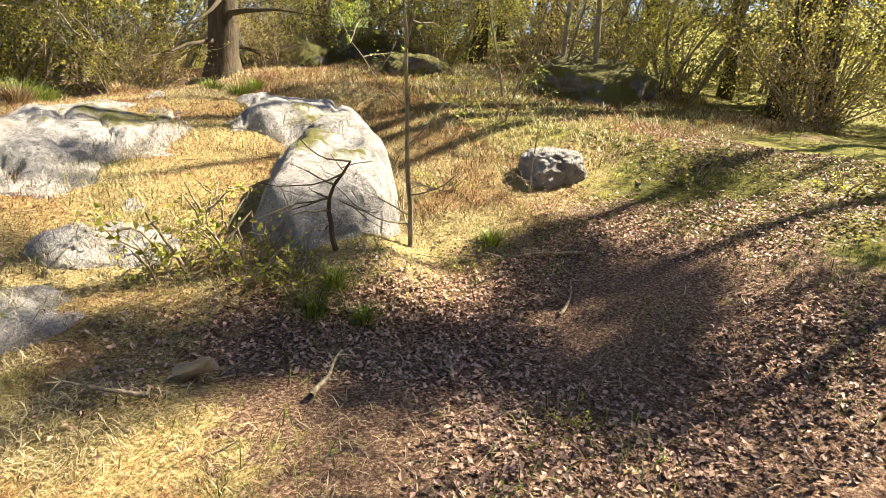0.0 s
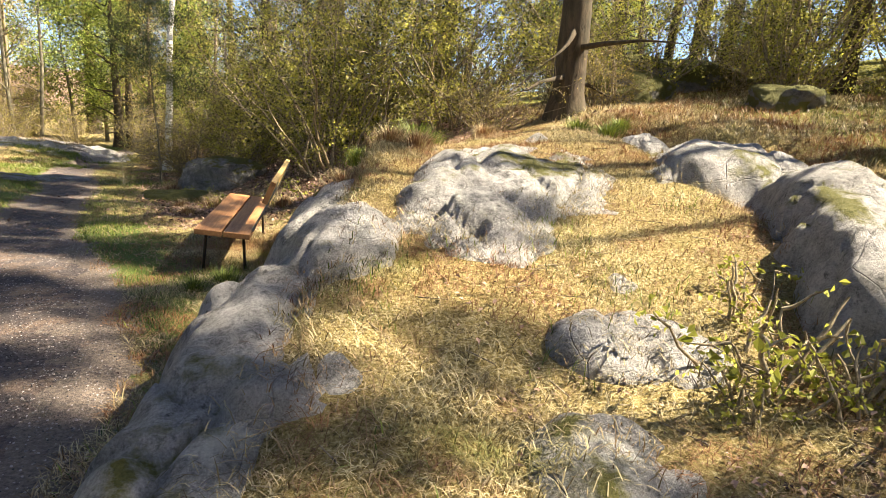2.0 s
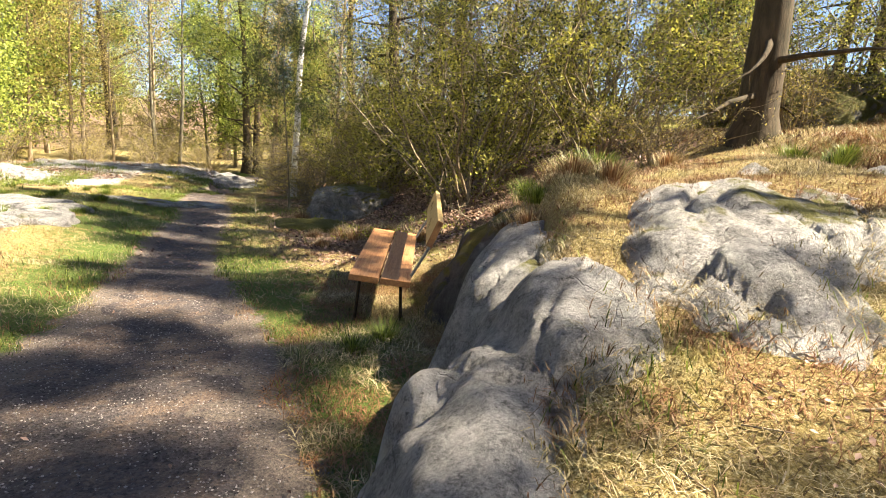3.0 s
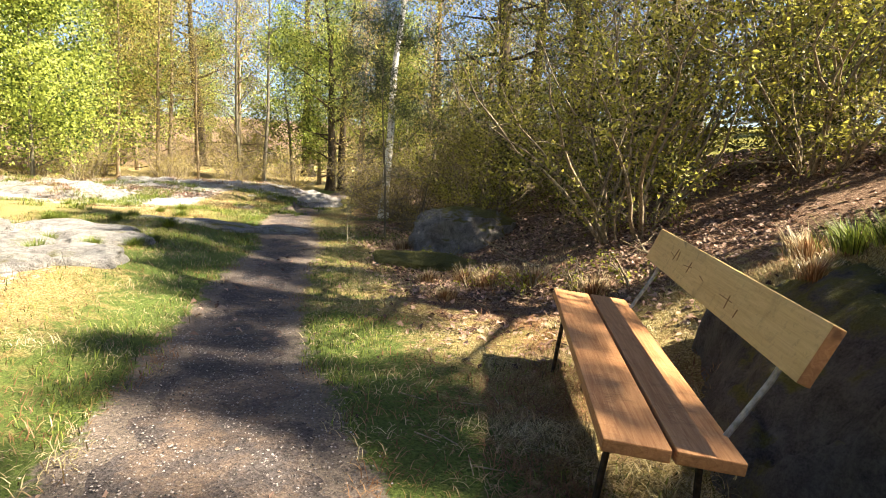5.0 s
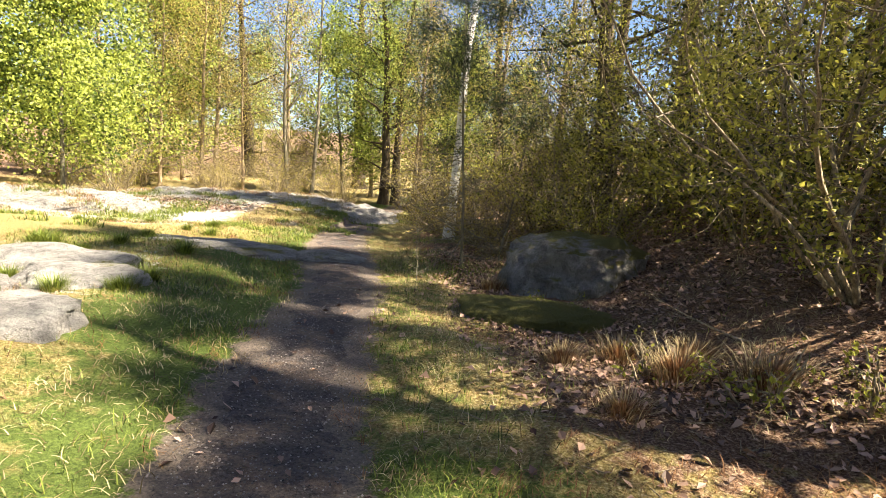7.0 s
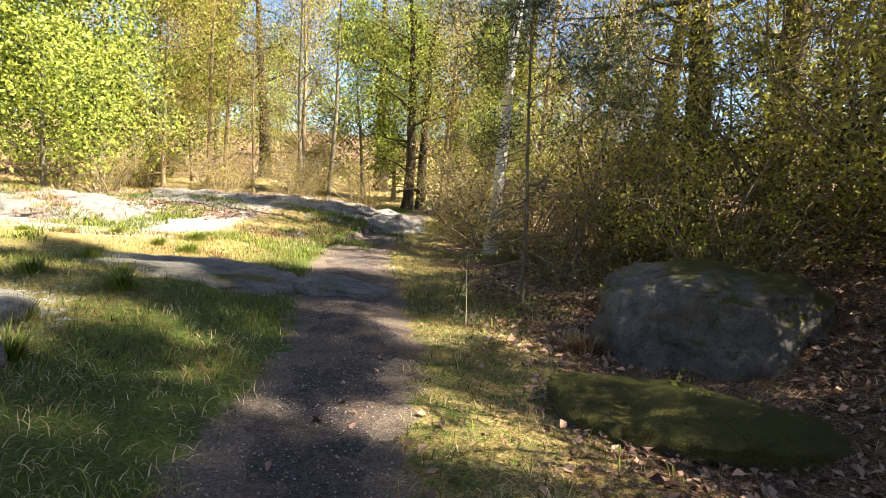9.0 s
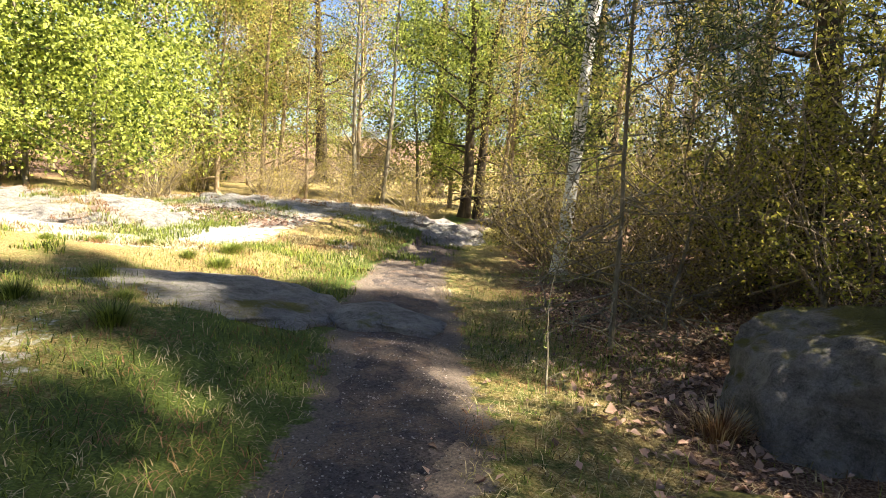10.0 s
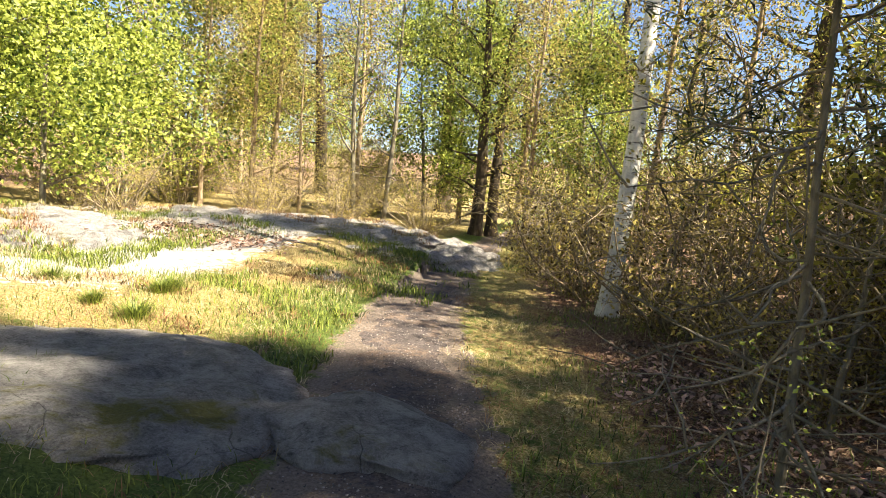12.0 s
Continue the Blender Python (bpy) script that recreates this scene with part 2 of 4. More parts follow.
def path_half(y):
    return along(y, (0, 1.1), (5, 1.0), (7, 0.74), (8.2, 0.58), (9.3, 0.5), (11, 0.44), (13, 0.42), (14.5, 0.5), (16, 0.55), (17, 0.6), (20, 0.5), (25, 0.42), (60, 0.4))


def height(x, y):
    base = along(y, (-60, 1.6), (-10, 0.85), (0, 0.28), (24, -1.26), (40, -1.75), (90, -1.0), (400, 6.0))
    # hillside on one hand
    foot = along(y, (-10, 3.0), (0, 1.8), (3, 1.2), (4.5, 0.3), (8, -2.0), (14, -3.4), (20, -4.9), (30, -6.0), (60, -6.0))
    steep = along(y, (0, 0.22), (5, 0.30), (9, 0.43), (14, 0.44), (30, 0.3))
    far = along(y, (3, 0.05), (8, 0.08), (14, 0.2), (40, 0.15))
    d = x - foot
    hill = 0.0
    if d > 0:
        near = min(d, 5.0)
        hill = steep * (near - 0.6 * (1 - math.exp(-near / 0.6))) + far * min(max(d - 5.0, 0.0), 30.0)
    z = base + hill
    # flat-topped outcrop
    edge = along(y, (2.5, -1.75), (4, -1.9), (5, -1.75), (7, -1.35), (8.5, -1.15), (10, -1.0))
    top = 0.24 + 0.205 * (min(y, 7.2) - 3.1) + 0.05 * max(y - 7.2, 0) + 0.14 * max(x - 0.3, 0)
    keep = smooth(x, edge, edge + 0.75) * smooth(y, 2.3, 3.4) * (1 - smooth(x, 1.75, 2.5)) * (1 - smooth(y, 8.0, 10.5))
    if keep > 0 and top > z:
        z += (top - z) * keep
    # rock knoll and banks beyond the path
    left = path_middle(y) - path_half(y) - x
    if left > 0:
        z += 0.17 * smooth(left, 0, 2.0) * (1 - 0.8 * smooth(y, 16.5, 20)) + 0.45 * math.exp(-((x + 12.5) / 4.5) ** 2 - ((y - 24.5) / 3.5) ** 2) + 0.025 * min(max(left - 6, 0), 25)
    z -= 0.16 * math.exp(-((x + 8.8) / 1.5) ** 2 - ((y - 16.9) / 0.9) ** 2)
    z += 0.10 * wobble(x, y, 0.55) + 0.035 * wobble(x, y, 1.9, 3.0) + 0.012 * wobble(x, y, 6.0, 7.0)
    return z


def reach(low, high, step, far):
    """Even steps from low to high, then ever longer ones out to far."""
    mids = list(np.arange(low, high + step / 2, step))
    out, s, v = [], step, high
    while v < far:
        s *= 1.18
        v += s
        out.append(v)
    back, s, v = [], step, low
    while v > -far:
        s *= 1.18
        v -= s
        back.append(v)
    return back[::-1] + mids + out


def build_ground():
    xs, ys = reach(-11, 6, 0.085, 450), reach(-1, 19, 0.085, 450)
    verts = [(x, y, height(x, y)) for y in ys for x in xs]
    w = len(xs)
    LAND.update(x=np.array(xs), y=np.array(ys), z=np.array([v[2] for v in verts]).reshape(len(ys), w))
    i = np.arange((len(ys) - 1) * (w - 1))
    a = i // (w - 1) * w + i % (w - 1)
    ground = from_arrays("ground", verts, np.stack([a, a + 1, a + w + 1, a + w], 1), GROUND, None, True)
    tagged(ground, "forest floor of dry grass, moss, fallen leaves and bare rock", "ground", "", "structure")
    masks = {"green": [], "litter": [], "moss": [], "bare": [], "gravel": []}
    for x, y, z in verts:
        side = path_middle(y) - x
        half = path_half(y)
        beyond = abs(side) - half
        right = x - path_middle(y) - half
        masks["green"].append((0.6 if side > 0 or y < 10.5 else 0.3) * (1 - smooth(beyond, 0.1, 1.8)) * smooth(y, 3.5, 6) + 0.18 + (0.3 if side > 0 and 11 < y < 17 else 0) * (1 - smooth(side, 3, 7)))
        masks["gravel"].append(1 - smooth(beyond, -0.25, 0.35))
        gully = smooth(x, -0.1, 0.9) * (1 - smooth(y, 2.9, 3.6 + 0.5 * max(x - 2, 0))) * smooth(y, -6, 0.5)
        verge = smooth(right, 0.35, 1.6) * smooth(y, 9.0, 11.5)
        masks["litter"].append(max(gully * 0.75, verge * 0.8, 0.75 * smooth(abs(x + 5), 14, 22)))
        masks["moss"].append(0.75 * smooth(x, 3.0, 5.0) + 0.25 * smooth(y, 5.5, 8) * smooth(x, 0, 2))
        masks["bare"].append(0.62 * smooth(side, half + 0.8, half + 2.0) * smooth(y, 8.0, 9.5) * (1 - smooth(y, 13.5, 15.5)) * (1 - smooth(side, 7, 10)) + 0.8 * smooth(side, 1.6, 3.5) * smooth(y, 16.5, 18.5) * (1 - smooth(y, 27, 31)) * (1 - smooth(side, 9, 13)))
    for name, values in masks.items():
        layer = ground.data.attributes.new(name, "FLOAT", "POINT")
        layer.data.foreach_set("value", np.array(values, dtype=np.float32))


LAND = {}


def ground_at(x, y):
    """Heights of the ground at many places at once, from the built sheet."""
    xs, ys, zs = LAND["x"], LAND["y"], LAND["z"]
    i = np.clip(np.searchsorted(xs, x) - 1, 0, len(xs) - 2)
    j = np.clip(np.searchsorted(ys, y) - 1, 0, len(ys) - 2)
    u, v = (x - xs[i]) / (xs[i + 1] - xs[i]), (y - ys[j]) / (ys[j + 1] - ys[j])
    return (zs[j, i] * (1 - u) + zs[j, i + 1] * u) * (1 - v) + (zs[j + 1, i] * (1 - u) + zs[j + 1, i + 1] * u) * v


def build_path():
    verts, faces, across = [], [], 31
    ys = np.arange(-14, 44, 0.07)
    for y in ys:
        mid, half = path_middle(y), path_half(y)
        lo = mid - half * (1 + 0.18 * wobble(0, y, 0.8, 1)) - 0.06 * wobble(0, y, 4, 5)
        hi = mid + half * (1 + 0.18 * wobble(0, y, 0.8, 9)) + 0.06 * wobble(0, y, 4, 8)
        for k in range(across):
            f = k / (across - 1)
            x = lo + (hi - lo) * f
            crown = 0.03 * (1 - abs(2 * f - 1) ** 3) - 0.022 + 0.016 * wobble(x, y, 3.0, 4) * abs(2 * f - 1)
            verts.append((x, y, height(x, y) + crown + 0.006 * wobble(x, y, 5)))
    for r in range(len(ys) - 1):
        for k in range(across - 1):
            a = r * across + k
            faces.append((a, a + 1, a + across + 1, a + across))
    tagged(from_arrays("path", verts, faces, GRAVEL, None, True), "trodden footpath of dark gravel and dust", "path", "", "structure")


def rock(x, y, radii, turn=0.0, top=None, material=ROCK, label="weathered grey granite rock", category="rock", seed=1, flat=0.5, rough=1.0, detail=5, lean=0.0, group="", fall=0.0):
    """A worn lump of rock, its foot sunk in the ground."""
    bm = bmesh.new()
    bmesh.ops.create_icosphere(bm, subdivisions=detail, radius=1)
    rx, ry, rz = radii
    for v in bm.verts:
        p = v.co.copy()
        q = p * 1.3 + Vector((seed * 7.3, seed * 1.7, 0))
        swell = 0.28 * noise.noise(q) + 0.15 * (0.5 - abs(noise.noise(q * 2.1))) + 0.05 * rough * noise.noise(q * 5) + 0.025 * rough * noise.noise(q * 11)
        p *= 1 + swell
        if p.z > flat:
            p.z = flat + (p.z - flat) * 0.45
        p.x += lean * p.z
        big = Vector((p.x * rx, p.y * ry, p.z * rz + seed))
        p.z += (0.05 * noise.noise(big * 1.7) + 0.03 * noise.noise(big * 4.1) + 0.012 * noise.noise(big * 10)) * min(rx, 1.5) / rz * rough
        v.co = (p.x * rx, p.y * ry, p.z * rz - fall * p.y * ry)
    for f in bm.faces:
        f.smooth = True
    ob = part("rock", bm, material)
    z = (top if top is not None else height(x, y) + rz * 0.5) - rz * (flat + 0.2)
    ob.matrix_world = pose(x, y, z, 0, 0, turn)
    return tagged(ob, label, category, group)


def box(bm, size, at, bevel=0.006):
    made = bmesh.ops.create_cube(bm, size=1)["verts"]
    for v in made:
        v.co = Vector((v.co.x * size[0] + at[0], v.co.y * size[1] + at[1], v.co.z * size[2] + at[2]))
    edges = {e for v in made for e in v.link_edges}
    if bevel:
        bmesh.ops.bevel(bm, geom=list(edges), offset=bevel, segments=2, affect="EDGES", profile=0.6)


def tubes(lines, sides=6):
    """Tapered round tubes: each line is a list of (point, radius)."""
    verts, faces = [], []
    for line in lines:
        start = len(verts)
        for i, (p, r) in enumerate(line):
            d = Vector(line[min(i + 1, len(line) - 1)][0]) - Vector(line[max(i - 1, 0)][0])
            d = d.normalized() if d.length > 1e-6 else Vector((0, 0, 1))
            u = d.orthogonal().normalized()
            if abs(d.z) > 0.4:
                u = (Vector((1, 0, 0)) - d * d.x).normalized()
            w = d.cross(u)
            for k in range(sides):
                a = 2 * math.pi * k / sides
                verts.append(tuple(Vector(p) + (u * math.cos(a) + w * math.sin(a)) * r))
        for i in range(len(line) - 1):
            for k in range(sides):
                a, b = start + i * sides + k, start + i * sides + (k + 1) % sides
                faces.append((a, b, b + sides, a + sides))
    return verts, faces


def wander(rng, start, way, length, r0, r1, steps, bend, lift=0.0):
    line, p, d = [], Vector(start), Vector(way).normalized()
    for i in range(steps + 1):
        f = i / steps
        line.append((p.copy(), r0 + (r1 - r0) * f))
        d = (d + Vector((rng.gauss(0, bend), rng.gauss(0, bend), rng.gauss(0, bend * 0.7) + lift))).normalized()
        p = p + d * (length / steps)
    return line


def leaves(rng, centres, count, spread, size, narrow=0.6, droop=0.0):
    """Small folded leaves scattered round the centres: corners and faces."""
    state = np.random.RandomState(rng.randrange(10 ** 6))
    centres = np.asarray(centres, dtype=np.float64)
    pick = centres[state.randint(0, len(centres), count)]
    at = pick + state.normal(0, 1, (count, 3)) * np.asarray(spread)
    a = state.normal(0, 1, (count, 3))
    a[:, 2] -= droop
    a /= np.linalg.norm(a, axis=1)[:, None]
    b = np.cross(a, state.normal(0, 1, (count, 3)))
    b /= np.linalg.norm(b, axis=1)[:, None] + 1e-9
    c = np.cross(a, b)
    s = size * state.uniform(0.6, 1.35, (count, 1))
    tip, side = a * s, b * s * narrow
    lift = c * s * 0.18
    verts = np.stack([at - tip * 0.5, at + side * 0.5 + lift, at + tip * 0.5, at - side * 0.5 + lift], 1).reshape(-1, 3)
    return verts, np.arange(count * 4).reshape(-1, 4)


# ---- plants ----
def tree(kind, tall, girth, bark_material, leaf_material, seed, bare=0.35, wide=0.25, limbs=14, count=6000, leaf=0.07, narrow=0.6, spread=0.3, lean=0.0, rise=0.35, twigs=3, dead=0, bend=0.05, label="", category="tree", clumps=0):
    """A tree at the origin: trunk, limbs with twigs, and a crown of single leaves."""
    rng = random.Random(seed)
    root = empty(kind, Matrix(), label, category)
    trunk = wander(rng, (0, 0, -0.25), (lean, lean * 0.4, 1), tall + 0.25, girth, girth * 0.12, 16, bend * 0.5, 0.02)
    trunk[0] = (trunk[0][0], girth * 1.5)
    lines, tips = [], []
    for k in range(limbs + dead):
        low = k >= limbs
        f = rng.uniform(0.08, bare) if low else bare + (0.97 - bare) * (k + rng.random()) / limbs
        i = min(int(f * 16), 15)
        p, r = trunk[i][0].lerp(trunk[i + 1][0], f * 16 - i), trunk[i][1]
        turn = k * 2.4 + rng.uniform(-0.5, 0.5)
        reach_out = tall * wide * (1.15 - 0.75 * max(f - bare, 0) / (1 - bare)) * rng.uniform(0.6, 1.2) * (0.7 if low else 1)
        way = Vector((math.cos(turn), math.sin(turn), rise * rng.uniform(0.3, 1.5) - (0.35 if low else 0)))
        limb = wander(rng, p, way, reach_out, min(r * 0.45, 0.05 * tall / 8 + 0.006), 0.004, 6, 0.16, 0.03)
        lines.append(limb)
        for _ in range(twigs):
            j = rng.randint(2, 6)
            twig = wander(rng, limb[j][0], Vector((rng.gauss(0, 1), rng.gauss(0, 1), rng.gauss(0.2, 0.6))), reach_out * rng.uniform(0.25, 0.5), 0.006, 0.002, 4, 0.2)
            lines.append(twig)
            if not low:
                tips += [q for q, _ in twig[1:]]
        if not low:
            tips += [q for q, _ in limb[2:]]
    verts, faces = tubes([trunk], 10)
    more, joined = tubes(lines, 4)
    faces = faces + [tuple(k + len(verts) for k in f) for f in joined]
    from_arrays("trunk", verts + more, faces, bark_material, root, True)
    if count:
        if clumps:
            tips = rng.sample(tips, clumps)
        verts, faces = leaves(rng, [tuple(q) for q in tips], count, spread, leaf, narrow)
        from_arrays("crown", verts, faces, leaf_material, root)
    return root


def shrub(kind, tall, wide, stems, leaf_material, seed, count, leaf=0.04, narrow=0.55, spread=0.1, label="", category="shrub", twigs=7, low=0.1):
    """A many-stemmed bush of thin crossing branches."""
    rng = random.Random(seed)
    root = empty(kind, Matrix(), label, category)
    stem_lines, lines, tips = [], [], []
    for k in range(stems):
        turn = k * 2.4 + rng.uniform(-0.4, 0.4)
        out = wide * rng.uniform(0.25, 1.0)
        way = Vector((math.cos(turn) * out, math.sin(turn) * out, tall * rng.uniform(0.6, 1.0)))
        stem = wander(rng, (math.cos(turn) * 0.15 * wide, math.sin(turn) * 0.15 * wide, -0.15), way, way.length, rng.uniform(0.008, 0.022) * (1 + tall / 8), 0.004, 9, 0.2)
        stem_lines.append(stem)
        for _ in range(twigs):
            j = rng.randint(1, 9)
            if j / 9 < low:
                continue
            twig = wander(rng, stem[j][0], Vector((rng.gauss(0, 1), rng.gauss(0, 1), rng.gauss(0.15, 0.5))), tall * rng.uniform(0.12, 0.34), 0.007, 0.002, 5, 0.22)
            lines.append(twig)
            tips += [q for q, _ in twig[1:]]
            m = rng.randint(1, 4)
            fork = wander(rng, twig[m][0], Vector((rng.gauss(0, 1), rng.gauss(0, 1), rng.gauss(0.1, 0.5))), tall * rng.uniform(0.08, 0.18), 0.004, 0.0015, 3, 0.2)
            lines.append(fork)
            tips += [q for q, _ in fork[1:]]
    verts, faces = tubes(stem_lines + lines, 4)
    tagged(from_arrays("branchwork", verts, faces, TWIG, root, True), kind="stuff")
    if count:
        tips = rng.sample(tips, max(len(tips) * 2 // 5, 12))
        verts, faces = leaves(rng, [tuple(q) for q in tips], count, spread, leaf, narrow)
        tagged(from_arrays("foliage", verts, faces, leaf_material, root), kind="stuff")
    return root


def stand(ob, x, y, turn=0.0, size=1.0, sink=0.0):
    ob.matrix_world = pose(x, y, height(x, y) - sink, 0, 0, turn) @ Matrix.Scale(size, 4)
    return ob


def again(ob, x, y, turn=0.0, size=1.0, label=""):
    made = copy_thing(ob, pose(x, y, height(x, y), 0, 0, turn))
    made.scale = (size, size, size)
    if label:
        made["label"] = label
    return made


build_ground()
build_path()

# ---- outcrop ----
# bedrock that breaks through the dry grass: middle, half-lengths, turn, top, rise along y, edge
HUMPS = (
    (1.98, 4.50, 0.56, 1.15, -26, 1.14, 0.28, 4.0), (-0.02, 5.75, 0.62, 1.0, -6, 0.97, 0.25, 3.0),
    (0.55, 6.6, 0.95, 0.85, 20, 1.14, 0.12, 3.0), (-1.32, 4.45, 0.58, 1.65, -15, 0.47, 0.17, 4.0),
    (-0.80, 6.30, 0.48, 0.95, -8, 0.78, 0.10, 3.0), (-0.62, 8.00, 0.56, 0.95, -5, 0.66, 0.10, 3.0),
    (-0.22, 3.40, 0.50, 0.34, 10, 0.365, 0.18, 6.0), (0.30, 4.05, 0.60, 0.36, -10, 0.50, 0.2, 6.0),
    (1.0, 5.75, 0.58, 0.55, 0, 0.87, 0.17, 6.0), (0.72, 4.68, 0.42, 0.30, 15, 0.62, 0.17, 6.0), (2.35, 6.3, 0.75, 0.6, 0, 1.36, 0.1, 2.5),
    (2.35, 7.55, 0.55, 0.40, 30, 1.33, 0.1, 4), (-1.22, 3.88, 0.30, 0.24, 12, 0.47, 0.1, 6.0),
    (1.25, 7.7, 0.55, 0.35, 10, 1.24, 0.1, 4), (-0.98, 5.30, 0.42, 0.80, -8, 0.75, 0.17, 5.0),
)


def build_outcrop():
    xs, ys = np.arange(-2.5, 3.1, 0.034), np.arange(2.7, 9.4, 0.034)
    gx, gy = np.meshgrid(xs, ys)
    flat = [(float(a), float(b)) for a, b in zip(gx.ravel(), gy.ravel())]
    warp = np.array([0.30 * wobble(a, b, 1.4, 21) + 0.14 * wobble(a, b, 4.0, 22) for a, b in flat]).reshape(gx.shape)
    total = np.zeros(gx.shape)
    for x, y, rx, ry, turn, top, rise, edge in HUMPS:
        t = radians(turn)
        u = ((gx - x) * math.cos(t) + (gy - y) * math.sin(t)) / rx
        v = (-(gx - x) * math.sin(t) + (gy - y) * math.cos(t)) / ry
        d = np.sqrt(u * u + v * v) * (1 + warp)
        total += np.exp(26 * np.clip(top + np.clip(rise * (gy - y), -0.3, 0.3) - 0.42 * np.minimum(d, 3.0) ** edge * (0.5 if edge < 4 else 1.0), -2.0, 2))
    z = np.log(total + 1e-12) / 26
    def crack(a, b):
        far = noise.voronoi(Vector((a * 1.5 + 0.3 * wobble(a, b, 2.5), b * 1.1 + 0.3 * wobble(a, b, 2.5, 4), 0.5)))[0]
        return -0.07 * max(0.0, 1 - (far[1] - far[0]) / 0.09) - 0.015 * far[0]

    relief = np.array([crack(a, b) + 0.065 * noise.noise(Vector((a * 2.3, b * 1.6, 1))) + 0.05 * (0.4 - abs(noise.noise(Vector((a * 3.4, b * 2.2, 5))))) + 0.03 * (0.4 - abs(noise.noise(Vector((a * 8.2, b * 6.1, 6))))) + 0.014 * noise.noise(Vector((a * 9, b * 7, 2))) + 0.006 * noise.noise(Vector((a * 22, b * 22, 3))) for a, b in flat]).reshape(gx.shape)
    z = z + relief
    z -= 0.14 * np.exp(-((gx + 0.2) ** 2 + (gy - 5.2) ** 2) / 0.006)
    z -= 0.30 * np.exp(-((gx - 1.62) / 0.17) ** 2 - ((gy - 4.95) / 0.26) ** 2)
    w = len(xs)
    i = np.arange((len(ys) - 1) * (w - 1))
    a = i // (w - 1) * w + i % (w - 1)
    faces = np.stack([a, a + 1, a + w + 1, a + w], 1)
    LAND.update(rx=xs, ry=ys, rz=z)
    over = (z - ground_at(gx.ravel(), gy.ravel()).reshape(gx.shape)).ravel()
    faces = faces[(over[faces] > -0.12).any(axis=1)]
    corners = np.stack([gx.ravel(), gy.ravel(), z.ravel()], 1)
    middle = corners[faces].mean(axis=1)
    near = np.argmin([np.hypot(middle[:, 0] - h[0], middle[:, 1] - h[1]) / math.sqrt(h[2] * h[3]) for h in HUMPS], axis=0)
    outcrop = empty("rock_outcrop", pose(0.5, 5.5, height(0.5, 5.5)), "weathered granite outcrop breaking through dry grass", "outcrop")
    for k, h in enumerate(HUMPS):
        own = faces[near == k]
        if len(own) < 20:
            continue
        used, own = np.unique(own, return_inverse=True)
        name = "boulder" if k == 0 else "rib" if k == 3 else "slab" if h[3] < 0.55 else "hump"
        piece = from_arrays(name, corners[used] - np.array(outcrop.location), own.reshape(-1, 4), ROCK_BANK_SHADED if k == 5 else ROCK_OUT, outcrop, True)


build_outcrop()
rock(4.18, 4.2, (0.36, 0.28, 0.30), 25, 1.09, ROCK_PALE, "small pale rock half sunk in grass", "rock", 26, 0.25, 1.6, 5)
rock(7.9, 7.3, (1.3, 0.9, 0.7), 20, 2.25, ROCK_MOSS, "broad rock covered in yellow-green moss", "rock", 23, 0.4, 0.6, 5)
rock(6.3, 14.2, (2.0, 1.2, 0.9), -10, 2.85, ROCK_MOSS, "mossy rock ledge under the trees", "rock", 25, 0.4, 0.8, 5)
rock(4.3, 11.8, (1.0, 0.7, 0.55), 30, 2.3, ROCK_MOSS, "mossy rock beside the pine", "rock", 27, 0.4, 0.8, 5)
rock(5.6, 9.4, (0.7, 0.5, 0.4), 30, 2.15, ROCK_MOSS, "mossy rock on the slope", "rock", 28, 0.4, 0.8, 5)
rock(-3.05, 15.45, (0.88, 0.8, 0.75), 20, 0.02, ROCK_HALF, "dark granite boulder with a mossy top", "boulder", 29, 0.5, 1.0, 6)
rock(-3.45, 13.75, (0.75, 0.42, 0.25), -10, height(-3.45, 13.75) + 0.17, ROCK_MOSS, "low mound overgrown with moss", "rock", 31, 0.3, 0.6, 5)
rock(-6.62, 16.45, (0.62, 0.46, 0.25), -14, -0.70, ROCK, "flat granite slab beside the path", "rock", 33, 0.2, 0.5, 5, fall=0.1)
rock(-8.8, 16.15, (1.7, 1.45, 0.3), 4, -0.66, ROCK, "broad flat granite slab in the shade", "rock", 35, 0.15, 0.5, 6, fall=0.12)
low_dome = rock(-9.6, 20.9, (0.95, 0.5, 0.35), 0, -0.96, ROCK_PALE, "low sunlit granite dome in grass", "rock", 37, 0.3, 0.8, 5)
far_dome = rock(-12.3, 25.0, (4.0, 1.9, 0.7), 0, -0.82, ROCK_PALE, "broad sunlit granite dome", "rock", 39, 0.3, 1.3, 6)
near_dome = rock(-16.0, 20.5, (3.0, 2.2, 0.5), 0, -0.68, ROCK_PALE, "broad sunlit granite dome", "rock", 41, 0.3, 1.3, 6)
for k, (x, y, r) in enumerate(((-7.0, 11.1, 0.28), (-7.5, 10.5, 0.36), (-8.3, 11.6, 0.4), (-7.6, 12.6, 0.34), (-8.8, 13.4, 0.45), (-9.6, 12.0, 0.5))):
    rock(x, y, (r * 2.0, r * 1.5, r * 0.7), k * 50, height(x, y) + 0.12, ROCK_PALE, "small pale stone among grass tufts", "rock", 43 + k, 0.4, 1.0, 4, group="pale stones beside the path")


def skyline(ob, cell=0.12):
    """Heights of a rock's upper side, cell by cell."""
    tops = {}
    for v in ob.data.vertices:
        p = ob.matrix_world @ v.co
        key = (math.floor(p.x / cell), math.floor(p.y / cell))
        tops[key] = max(tops.get(key, -9.0), p.z)
    return tops


DOMES = [skyline(far_dome), skyline(near_dome), skyline(low_dome)]


